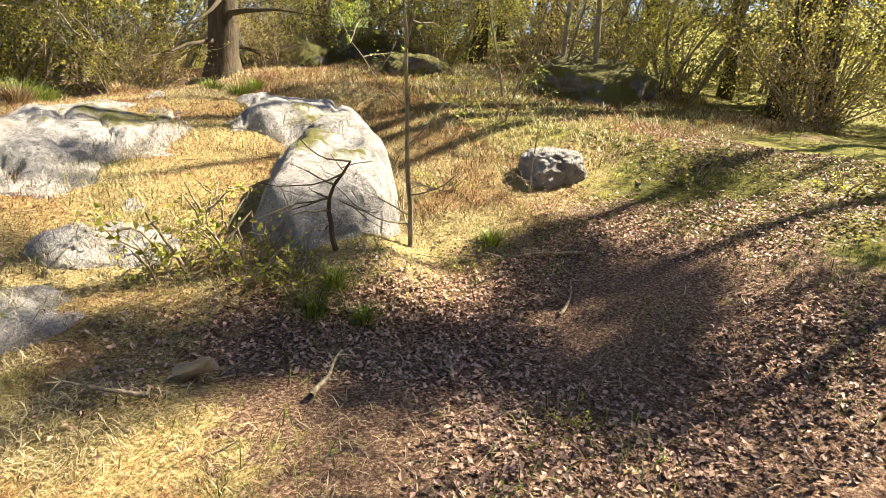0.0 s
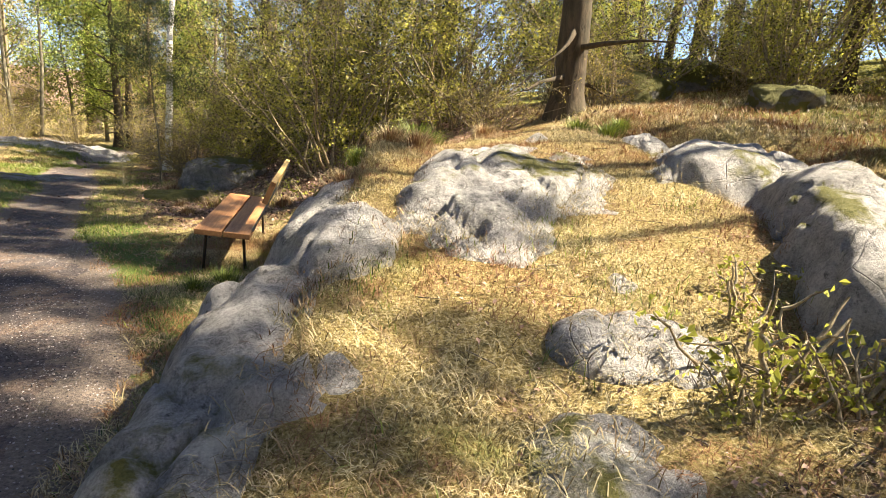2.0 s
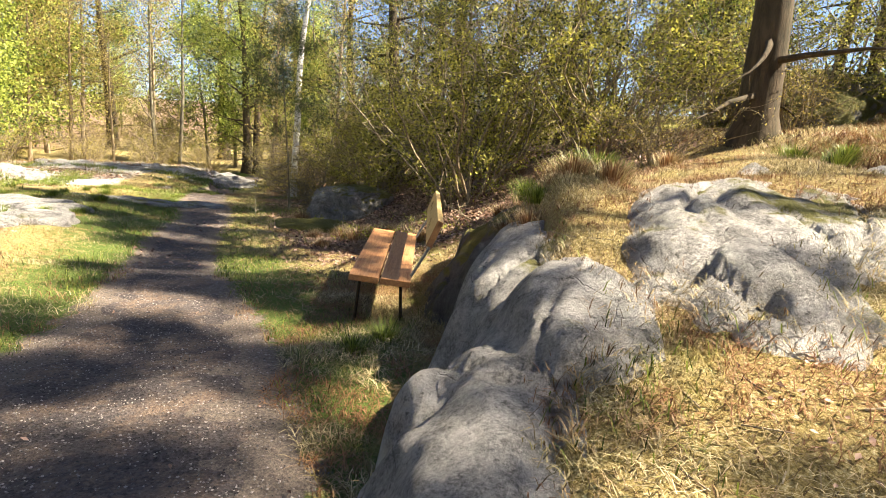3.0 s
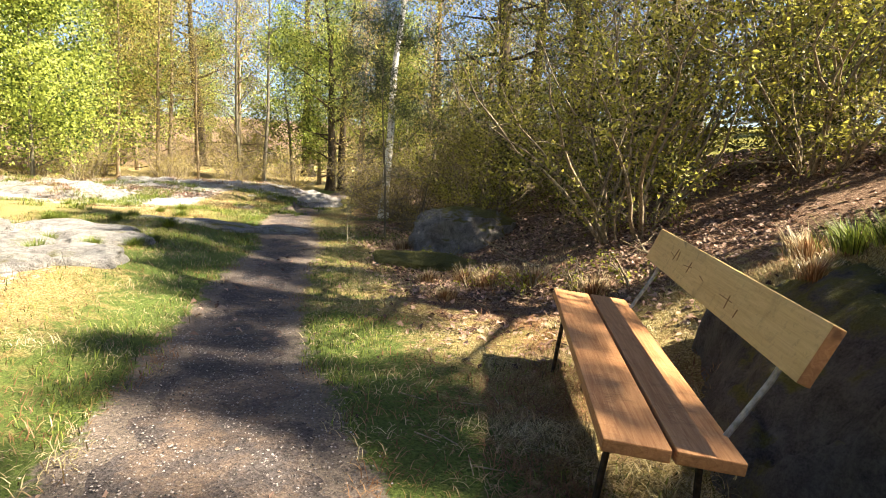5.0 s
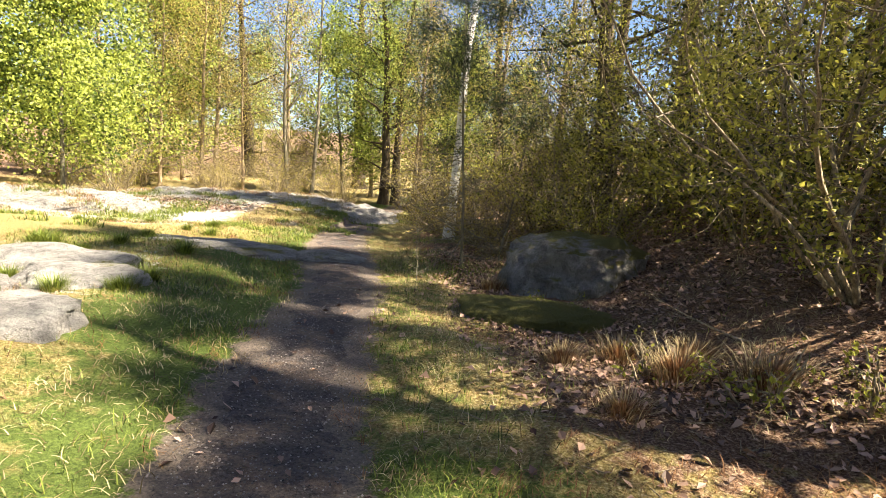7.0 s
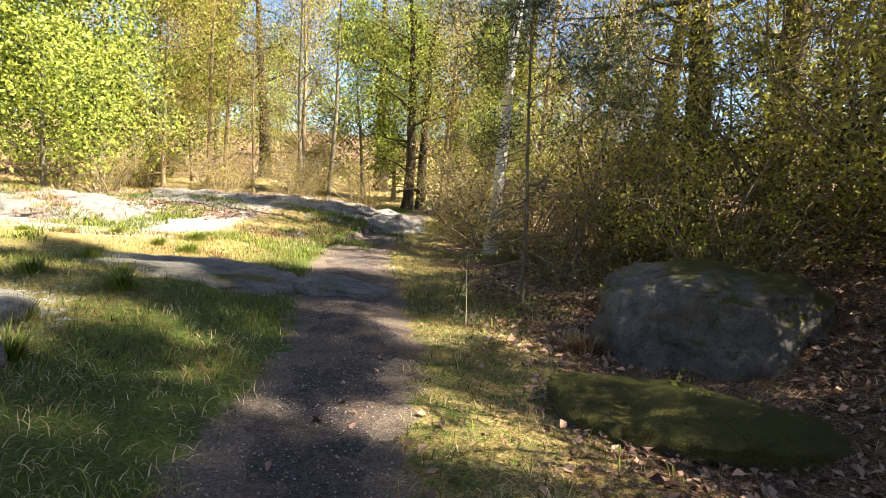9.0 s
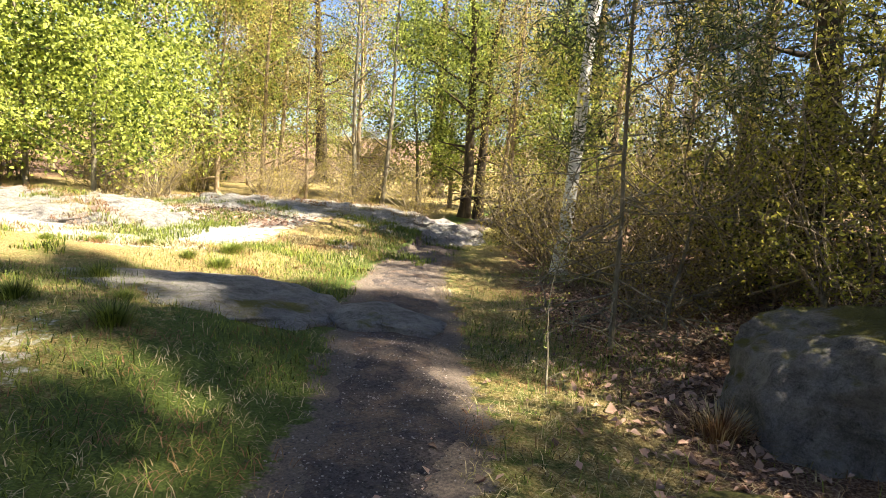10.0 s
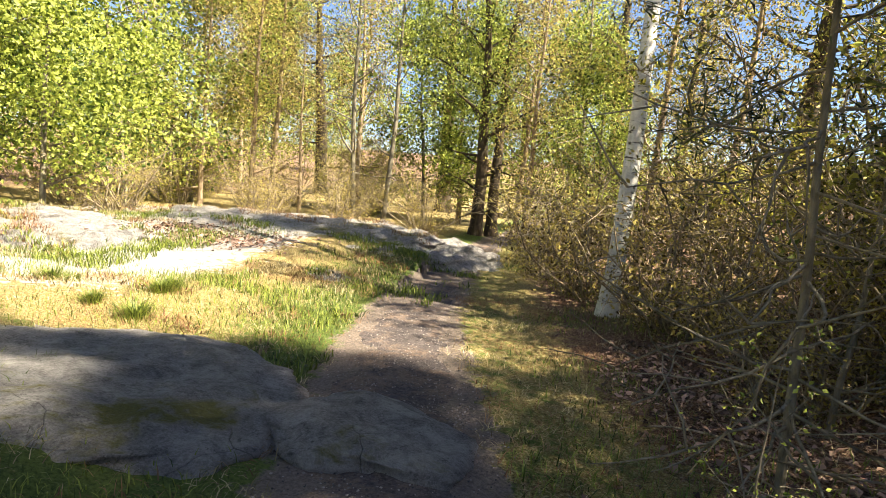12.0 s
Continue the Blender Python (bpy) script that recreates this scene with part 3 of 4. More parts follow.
# ---- bench ----
def ends(plank):
    """Sawn ends in a redder wood than the faces."""
    plank.data.materials.append(BENCH_END)
    for face in plank.data.polygons:
        face.material_index = 1 if abs(face.normal.y) > 0.8 else 0
    return plank


def build_bench():
    bench = empty("bench", pose(-1.95, 8.36, -0.21, 0, 0, -1.5), "plain bench of thick planks on thin iron legs", "bench")
    for x, z in ((-0.125, 0.435), (0.125, 0.415)):
        bm = bmesh.new()
        box(bm, (0.235, 2.1, 0.05), (0, 0, 0))
        plank = ends(part("seat_plank", bm, BENCH_SEAT, bench))
        plank.matrix_local = pose(x, 0, z - 0.025, 0, 5, 0)
    bm = bmesh.new()
    box(bm, (0.05, 2.1, 0.22), (0, 0, 0))
    back = ends(part("backrest", bm, BENCH_BACK, bench, "pale yellowish plank with carved scratches"))
    back.matrix_local = pose(0.41, 0, 0.80, 0, 22, 0)
    for y, z, long, high, tilt in ((0.55, 0.02, 0.012, 0.09, 12), (0.50, 0.02, 0.012, 0.07, -20), (0.60, 0.01, 0.10, 0.008, 8), (0.30, 0.0, 0.14, 0.008, -6), (0.27, 0.0, 0.010, 0.08, 6), (0.05, -0.01, 0.07, 0.008, 10), (-0.30, -0.02, 0.15, 0.008, 0), (-0.33, -0.03, 0.010, 0.08, -8), (-0.45, -0.05, 0.009, 0.05, 5)):
        bm = bmesh.new()
        box(bm, (0.004, long * 0.75 if long < 0.02 else long, high * 0.55 if high < 0.01 else high * 0.8), (0, 0, 0), 0)
        part("carving", bm, SCRATCH, back).matrix_local = pose(-0.0255, y, z, tilt, 0, 0)
    for y in (-0.85, 0.85):
        for x0, x1, top in ((-0.2, -0.17, 0.40), (0.2, 0.16, 0.38)):
            line = [((x0 - 0.02, y, -0.12), 0.014), ((x1, y, top), 0.014)]
            from_arrays("leg", *tubes([line], 8), IRON, bench)
        arm = [((0.15, y, 0.37), 0.012), ((0.24, y, 0.40), 0.012), ((0.36, y, 0.62), 0.012), ((0.47, y, 0.88), 0.012)]
        from_arrays("back_bracket", *tubes([arm], 8), ZINC, bench)
        bm = bmesh.new()
        box(bm, (0.46, 0.04, 0.012), (0, y, 0.385), 0.002)
        part("cross_bar", bm, IRON, bench)


build_bench()

# ---- trees and bushes ----
pine = tree("pine_tree", 8.4, 0.26, BARK_DARK, NEEDLE, 11, 0.36, 0.26, 22, 4200, 0.12, 0.2, 0.24, 0.03, 0.2, 4, 7, clumps=26, label="old pine with dark bark and low crooked limbs")
stand(pine, 2.5, 10.2)
birch = tree("birch_tree", 13, 0.12, BIRCH, LEAF_FRESH, 12, 0.45, 0.2, 18, 6000, 0.08, 0.7, 0.3, 0.09, 0.5, 4, 0, label="tall white-barked birch with fresh leaves")
stand(birch, -5.5, 21.4)
leafy_tree = tree("young_tree", 7, 0.07, BARK_GREY, LEAF_FRESH, 13, 0.10, 0.30, 26, 13000, 0.10, 0.75, 0.28, 0.02, 0.5, 4, 0, label="young broadleaf tree with fresh bright leaves")
stand(leafy_tree, -17.0, 23.0)
thin_tree = tree("thin_tree", 9, 0.10, BARK_TAN, LEAF_BUD, 14, 0.25, 0.22, 22, 5000, 0.08, 0.6, 0.3, 0.04, 0.5, 5, 8, label="thin tree with tan bark and budding leaves")
stand(thin_tree, -17.2, 30.4)
dark_tree = tree("dark_tree", 10, 0.22, BARK_DARK, LEAF_FRESH, 15, 0.3, 0.22, 20, 7000, 0.09, 0.7, 0.3, 0.03, 0.4, 4, 6, label="dark-trunked tree where the path enters the wood")
stand(dark_tree, -9.75, 31.6)
bare_tree = tree("bare_tree", 11, 0.09, BARK_GREY, LEAF_FRESH, 16, 0.25, 0.2, 24, 2200, 0.08, 0.7, 0.3, 0.07, 0.9, 5, 5, label="nearly bare grey tree with forked limbs")
stand(bare_tree, -12.5, 30.6)
young_pine = tree("young_pine", 4.6, 0.026, BARK_GREY, NEEDLE, 17, 0.42, 0.27, 22, 17000, 0.085, 0.11, 0.12, 0.02, 0.15, 4, 26, label="slender young pine with bare lower twigs")
stand(young_pine, -4.6, 16.7)
bush = shrub("bush", 3.6, 1.9, 22, LEAF_OLIVE, 21, 7500, 0.055, 0.55, 0.075, label="dense tangled bush with small olive leaves")
stand(bush, -0.9, 12.8)
bush_tall = shrub("bush", 5.2, 2.2, 24, LEAF_OLIVE, 22, 13000, 0.06, 0.55, 0.10, label="tall tangled bush with olive-green leaves")
stand(bush_tall, -0.4, 14.6)
brush = shrub("brush", 2.4, 1.3, 26, LEAF_BUD, 23, 3500, 0.05, 0.55, 0.1, label="thicket of dry brown twigs with few buds")
stand(brush, -4.6, 20.5)

for x, y, turn, size in ((1.3, 12.8, 70, 0.9), (-1.0, 15.2, 140, 0.8), (1.5, 13.8, 200, 1.1), (-0.9, 16.2, 30, 1.0), (4.8, 12.5, 90, 0.9), (-1.0, 19.0, 10, 1.2), (-2.9, 18.7, 60, 0.9), (-2.6, 17.0, 160, 0.7)):
    again(bush, x, y, turn, size)
for x, y, turn, size in ((2.6, 15.8, 50, 1.0), (-0.6, 17.5, 120, 1.0), (5.5, 16.5, 170, 1.1), (-2.4, 20.5, 240, 1.0), (8.5, 12.5, 240, 1.0), (10.5, 9.0, 20, 1.0)):
    again(bush_tall, x, y, turn, size)
for x, y, turn, size in ((-3.3, 18.9, 80, 1.0), (-5.6, 22.6, 10, 1.1), (-6.4, 24.6, 60, 1.1), (-6.9, 27.0, 60, 1.2), (-2.6, 21.5, 200, 1.4), (-3.6, 23.5, 100, 1.5), (-4.2, 18.3, 150, 0.7), (-16.5, 24.5, 33, 0.9), (-13, 29, 80, 1.0), (-10.8, 29.5, 140, 0.9), (-19, 25.5, 33, 1.0), (-15.5, 28.5, 233, 1.0)):
    again(brush, x, y, turn, size)
for x, y, turn, size in ((-19.5, 20.5, 50, 1.1), (-17.8, 26.0, 130, 1.1), (-21, 24.5, 200, 1.3), (-10.4, 35, 20, 1.1), (-13, 36, 60, 1.2), (-24, 30, 100, 1.4), (-7.5, 37, 150, 1.2), (-20, 31, 250, 1.3), (-28, 26, 250, 1.3), (-6.0, 30, 20, 0.8)):
    again(leafy_tree, x, y, turn, size)
for x, y, turn, size in ((-18.5, 29.6, 40, 0.9), (-15.4, 30.5, 300, 0.7), (-8.6, 32, 10, 1.0), (-18, 33, 80, 1.2), (-14.5, 33, 130, 1.1), (-21.5, 36, 170, 1.2), (-11.5, 36, 220, 1.1), (-25, 35, 260, 1.3), (-8, 30, 300, 0.9), (-5, 27, 340, 1.0), (-3, 30, 20, 1.1), (-17, 38, 60, 1.3), (-29, 32, 100, 1.3)):
    again(thin_tree, x, y, turn, size)
for x, y, turn, size in ((-13.4, 30.4, 120, 1.0), (-7, 34, 250, 1.0), (7.0, 7.2, 10, 0.55), (7.4, 6.8, 90, 0.6)):
    again(bare_tree, x, y, turn, size)
for x, y, turn, size in ((-9.3, 31.9, 120, 0.9),):
    again(dark_tree, x, y, turn, size)
for x, y, turn, size in ((7.5, 18.5, 120, 1.1), (-14, 42, 20, 1.6), (-22, 44, 80, 1.6), (-6, 43, 140, 1.6), (4, 26, 200, 1.3), (-1, 32, 200, 1.4), (-2.3, 20.2, 70, 0.95), (-0.4, 22.5, 140, 1.2)):
    again(pine, x, y, turn, size)

# tall trees added on the slope to shade the outcrop and path, crowns unseen
tall_tree = tree("tall_tree", 15, 0.15, BARK_GREY, LEAF_CANOPY, 31, 0.42, 0.22, 20, 4200, 0.15, 0.7, 0.34, 0.03, 0.5, 3, 3, clumps=15, label="tall slender broadleaf tree on the slope")
stand(tall_tree, 14.5, 12.5, 130)
high_tree = tree("tall_tree", 19, 0.17, BARK_DARK, LEAF_CANOPY, 33, 0.74, 0.10, 14, 1700, 0.15, 0.7, 0.20, 0.02, 0.5, 3, 4, clumps=9, label="very tall tree added on the slope, its high crown shading the hollow")
shade_tree = tree("tall_tree", 18, 0.16, BARK_DARK, LEAF_CANOPY, 35, 0.78, 0.10, 16, 2300, 0.14, 0.7, 0.19, 0.02, 0.4, 3, 4, clumps=13, label="very tall tree added on the slope, its flat high crown casting shade")
stand(shade_tree, 11.9, 6.0)


def shading(ob, x, y, turn, size):
    """Where a copy of the tree must stand for its crown to shade a spot on the ground."""
    crown = [c for c in ob.children if c.name.startswith("crown")][0].data
    flat = np.empty(len(crown.vertices) * 3, dtype=np.float32)
    crown.vertices.foreach_get("co", flat)
    off = Matrix.Rotation(radians(turn), 3, "Z") @ (Vector(flat.reshape(-1, 3).mean(axis=0)) * size)
    a, b = x, y
    for _ in range(30):
        rise = height(a, b) + off.z - height(x, y)
        a, b = x + SUN.x / SUN.z * rise - off.x, y + SUN.y / SUN.z * rise - off.y
    return a, b


# ground spots to be darkened, one added tree for each
for k, (x, y, size) in enumerate(((-3.0, 3.6, 1.0), (-2.9, 4.9, 0.85), (-3.3, 6.5, 1.0), (-3.3, 8.3, 0.9), (-4.3, 9.2, 0.8), (-4.3, 10.7, 0.9), (-5.2, 12.3, 1.0), (-6.6, 13.2, 1.0), (-7.6, 14.6, 1.0), (-9.4, 15.9, 1.0), (-7.9, 16.6, 0.9), (-6.3, 16.2, 1.0), (2.4, 1.9, 0.85), (-1.9, 3.6, 0.8), (-5.6, 14.6, 0.9), (-7.0, 17.5, 0.9))):
    again(shade_tree, *shading(shade_tree, x, y, k * 77, size), k * 77, size)
stand(high_tree, *shading(high_tree, 2.0, 2.9, 0, 1.0))
dense_tree = tree("tall_tree", 14, 0.14, BARK_GREY, LEAF_CANOPY, 32, 0.44, 0.22, 22, 9000, 0.15, 0.7, 0.36, 0.03, 0.5, 3, 3, clumps=40, label="tall broadleaf tree with a full crown above the bushes")
stand(dense_tree, 9.5, 17.5)
again(dense_tree, 1.2, 22.5, 90, 0.9)
# added outside the view, only its shadow falls on the fallen leaves
again(thin_tree, 6.9, 0.7, 40, 0.7, "thin tree added out of view to shade the hollow")
for x, y, turn, size in ((0.2, 16.0, 70, 0.75), (-0.2, 20.6, 150, 0.8)):
    again(thin_tree, x, y, turn, size, "thin tree rising out of the bushes")
for x, y, turn, size in ((9.5, 6.8, 0, 0.9), (10.8, 5.0, 60, 0.9), (10.0, 11.0, 120, 1.0), (12.0, 3.4, 180, 1.0), (13.5, 7.5, 240, 1.2), (11.5, 1.0, 300, 1.0), (13.0, 11.0, 20, 1.2), (7.0, 10.8, 320, 0.8), (14, -1, 10, 1.2), (9.2, 15.5, 33, 1.1)):
    again(bush_tall, x, y, turn, size)
for x, y, turn, size in ((1.4, 10.4, 60, 0.55), (3.4, 10.9, 160, 0.6), (8.4, 8.8, 0, 1.0), (9.4, 4.4, 90, 0.9), (4.2, 14.4, 20, 1.0), (7.2, 12.2, 20, 0.9), (10.4, 2.6, 190, 1.0)):
    again(brush, x, y, turn, size)

# woods behind the view, unseen, added to cut bounced light and low sky
rng = random.Random(6)
for k in range(60):
    a = radians(rng.uniform(150, 320))
    far = rng.uniform(15, 40)
    x, y = -5 + far * math.cos(a), 5 + far * math.sin(a)
    if abs(x - path_middle(y)) > 2:
        again((leafy_tree, bush_tall, thin_tree, pine, bush_tall)[k % 5], x, y, rng.uniform(0, 360), rng.uniform(1.0, 1.5))
rng = random.Random(5)
for k in range(46):
    a = radians(rng.uniform(-30, 215))
    r = rng.uniform(38, 62)
    x, y = -6 + r * math.cos(a), 12 + r * math.sin(a)
    again((leafy_tree, thin_tree, leafy_tree, pine)[k % 4], x, y, rng.uniform(0, 360), rng.uniform(1.3, 2.0))
for k in range(34):
    a = radians(rng.uniform(60, 170))
    r = rng.uniform(21, 36)
    x, y = -6 + r * math.cos(a), 12 + r * math.sin(a)
    if abs(x - path_middle(y)) < 1.6 or (x > -18 and y < 28):
        continue
    again((brush, bush, brush, bush_tall)[k % 4], x, y, rng.uniform(0, 360), rng.uniform(0.9, 1.3))
for x, y in ((6, -9), (-4, -12), (-12, -6), (-16, 2), (-19, 9), (-15, -12), (14, -7), (0, -18), (-24, 14)):
    again((leafy_tree, thin_tree)[(x + y) % 2], x, y, x * 40, 1.3)


# ---- undergrowth ----
def scatter(count, low, high, seed, keep):
    """Random places in a box for which keep(x, y) says how likely they are."""
    state = np.random.RandomState(seed)
    x, y = state.uniform(low[0], high[0], count), state.uniform(low[1], high[1], count)
    stay = state.rand(count) < np.array([keep(a, b) for a, b in zip(x, y)])
    return x[stay], y[stay], state


def blades(name, x, y, state, length, width, upright, material, label, category, foot=None):
    """Blades of grass, each a bent tapered strip."""
    count = len(x)
    turn = state.uniform(0, 2 * np.pi, count)
    s = length * state.uniform(0.5, 1.4, count)
    tilt = np.clip(state.normal(upright, 0.22, count), 0.03, 1.5)
    flat, up = np.cos(tilt) * s, np.sin(tilt) * s
    dx, dy = np.cos(turn), np.sin(turn)
    w = width * state.uniform(0.6, 1.4, count)
    base = np.stack([x, y, (rooted(x, y, state) if foot is None else foot) - 0.006], 1)
    side = np.stack([-dy * w, dx * w, np.zeros(count)], 1) * 0.5
    mid = base + np.stack([dx * flat * 0.45, dy * flat * 0.45, up * 0.62 + 0.012], 1)
    tip = base + np.stack([dx * flat, dy * flat, up * 0.9 + 0.008], 1)
    verts = np.stack([base - side, base + side, mid + side * 0.8, mid - side * 0.8, tip + side * 0.15, tip - side * 0.15], 1).reshape(-1, 3)
    k = np.arange(count)[:, None] * 6
    faces = np.concatenate([k + np.array([[0, 1, 2, 3]]), k + np.array([[3, 2, 4, 5]])])
    tagged(from_arrays(name, verts, faces, material), label, category, "", "stuff")


def rooted(x, y, state):
    """Where a blade stands: on the ground, or on rock that is only just above it."""
    z = ground_at(x, y)
    xs, ys = LAND["rx"], LAND["ry"]
    inside = (x > xs[0]) & (x < xs[-1]) & (y > ys[0]) & (y < ys[-1])
    i, j = np.clip(np.searchsorted(xs, x), 0, len(xs) - 1), np.clip(np.searchsorted(ys, y), 0, len(ys) - 1)
    rise = np.where(inside, LAND["rz"][j, i] - z, -1)
    return np.where((rise > 0) & (rise < 0.16 * state.rand(len(x)) ** 2), z + rise, z)


def rock_top(x, y):
    """The height of the domes beyond the path, or of the ground where it lies higher."""
    z = ground_at(x, y)
    for tops in DOMES:
        for k in range(len(x)):
            z[k] = max(z[k], tops.get((math.floor(x[k] / 0.12), math.floor(y[k] / 0.12)), -9.0))
    return z


def on_dome(x, y):
    """Strips of grass in the hollows of the rock."""
    return 0.9 * smooth(wobble(x * 0.45, y, 0.9, 31) + 0.5 * wobble(x, y, 2.3, 32), 0.08, 0.3) * (off_path(x, y) > 0.1)




def off_path(x, y):
    return abs(x - path_middle(y)) - path_half(y)


def dry_here(x, y):
    if off_path(x, y) < 0.16 * wobble(x, y, 1.4) + 0.12 * wobble(x, y, 4) - 0.05:
        return 0.0
    near = 1.0 if y < 9 else 0.6
    gully = smooth(x, -0.1, 0.8) * (1 - smooth(y, 2.8, 3.4 + 0.5 * max(x - 2, 0)))
    return near * (1 - 0.9 * gully) * (0.45 + 0.9 * max(wobble(x, y, 1.3, 2) + 0.25, 0))


def green_here(x, y):
    d = off_path(x, y)
    if d < 0.16 * wobble(x, y, 1.4) + 0.1 * wobble(x, y, 4, 3):
        return 0.0
    edge = (1 - smooth(d, 0.3, 2.2)) * smooth(y, 2, 5)
    if x > path_middle(y) and y > 10.5:
        edge *= 0.4 if y < 14 else 0.22
    if x < path_middle(y) and y < 12.0 and d > 0.35 + 0.5 * wobble(x, y, 0.7):
        return 0.06
    if x < path_middle(y) and y < 13.5 and d > 1.3 + 0.5 * wobble(x, y, 0.7):
        return 0.05
    side = 0.5 if x < path_middle(y) and 11.5 < y < 17.5 else 0.0
    return max(edge, side, 0.06) * smooth(wobble(x, y, 0.9, 6), -0.25, 0.25)


def litter_here(x, y):
    right = x - path_middle(y) - path_half(y)
    gully = smooth(x, -0.2, 0.7) * (1 - smooth(y, 2.9, 3.6 + 0.5 * max(x - 2, 0))) * smooth(y, 0.3, 1.2)
    verge = smooth(right, 0.4, 1.8) * smooth(y, 8.8, 11) * (1 - smooth(right, 5, 9))
    return max(gully, verge, 0.04) * smooth(wobble(x, y, 0.8, 11), -0.45, 0.1)


x, y, state = scatter(300000, (-2.6, 1.0), (4.2, 10.5), 1, dry_here)
blades("dry_grass", x, y, state, 0.075, 0.004, 0.26, GRASS_DRY, "matted dry yellow grass on the outcrop", "dry grass")
x, y, state = scatter(260000, (-10.5, 3.0), (-0.5, 22), 2, dry_here)
blades("dry_grass", x, y, state, 0.075, 0.0045, 0.35, GRASS_DRY, "dry yellow grass beside the path", "dry grass")
x, y, state = scatter(150000, (-10.5, 2.5), (-0.8, 19), 3, green_here)
blades("green_grass", x, y, state, 0.065, 0.005, 0.75, GRASS_GREEN, "short green grass along the path", "grass")
x, y, state = scatter(130000, (-16, 12), (-4, 26), 4, lambda a, b: 0.7 * smooth(wobble(a, b, 0.5, 8), -0.1, 0.3) * (off_path(a, b) > 0.1))
blades("green_grass", x, y, state, 0.085, 0.006, 0.7, GRASS_GREEN, "sunlit green grass between the rocks", "grass")
x, y, state = scatter(40000, (-1, 0.3), (7.5, 5.5), 5, lambda a, b: 0.35 * smooth(wobble(a, b, 1.1, 15), 0.0, 0.3))
blades("green_grass", x, y, state, 0.09, 0.005, 0.8, GRASS_GREEN, "thin green grass among fallen leaves", "grass")
x, y, state = scatter(90000, (2.2, 4.0), (10, 13), 6, lambda a, b: 0.5)
blades("dry_grass", x, y, state, 0.12, 0.008, 0.5, GRASS_DRY, "yellow-green grass on the mossy slope", "dry grass")


x, y, state = scatter(70000, (-19, 17.5), (-8, 27), 41, on_dome)
blades("dry_grass", x, y, state, 0.10, 0.010, 0.5, GRASS_DRY, "pale dry grass in the hollows of the sunlit rock", "dry grass", rock_top(x, y))
x, y, state = scatter(60000, (-17, 16.5), (-7.5, 24), 42, lambda a, b: on_dome(a + 3.0, b + 1.0))
blades("green_grass", x, y, state, 0.11, 0.011, 0.8, GRASS_GREEN, "green grass in the hollows of the sunlit rock", "grass", rock_top(x, y))


def fallen(x, y, state, size, label, foot=None):
    count = len(x)
    at = np.stack([x, y, (ground_at(x, y) if foot is None else foot) + state.uniform(0.004, 0.025, count)], 1)
    turn = state.uniform(0, 2 * np.pi, count)
    tilt = state.normal(0, 0.35, (count, 2))
    s = size * state.uniform(0.5, 1.3, (count, 1))
    a = np.stack([np.cos(turn), np.sin(turn), tilt[:, 0]], 1) * s
    b = np.stack([-np.sin(turn), np.cos(turn), tilt[:, 1]], 1) * s * 0.62
    up = np.array([[0, 0, 1.0]]) * s * state.uniform(0.0, 0.3, (count, 1))
    verts = np.stack([at - a * 0.5, at + b * 0.5 + up, at + a * 0.5, at - b * 0.5 + up, at], 1).reshape(-1, 3)
    k = np.arange(count)[:, None] * 5
    faces = np.concatenate([k + np.array([[0, 1, 4]]), k + np.array([[1, 2, 4]]), k + np.array([[2, 3, 4]]), k + np.array([[3, 0, 4]])])
    tagged(from_arrays("fallen_leaves", verts, faces, LITTER), label, "leaf litter", "", "stuff")


x, y, state = scatter(80000, (-0.6, 0.2), (6.5, 5.0), 7, litter_here)
fallen(x, y, state, 0.031, "brown fallen leaves in the hollow beside the boulder")
x, y, state = scatter(40000, (-5.5, 9), (3, 20), 8, litter_here)
fallen(x, y, state, 0.06, "brown fallen leaves under the bushes")

x, y, state = scatter(9000, (-14.5, 20.5), (-10, 24), 10, lambda a, b: math.exp(-((a + 12.2) / 1.3) ** 2 - ((b - 22.2) / 0.7) ** 2))
fallen(x, y, state, 0.07, "reddish-brown fallen leaves on the sunlit rock", rock_top(x, y))
x, y, state = scatter(2600, (-4, 0.5), (6, 18), 9, lambda a, b: 0.6 * (off_path(a, b) > 0.3))
sticks = []
zs = ground_at(x, y)
for a, b, z in zip(x, y, zs):
    t, s = state.uniform(0, 6.28), state.uniform(0.05, 0.2)
    sticks.append([((a, b, z + 0.01), 0.004), ((a + s * math.cos(t), b + s * math.sin(t), z + 0.02), 0.0025)])
tagged(from_arrays("fallen_twigs", *tubes(sticks, 4), TWIG), "thin dry twigs lying on the ground", "twigs", "", "stuff")


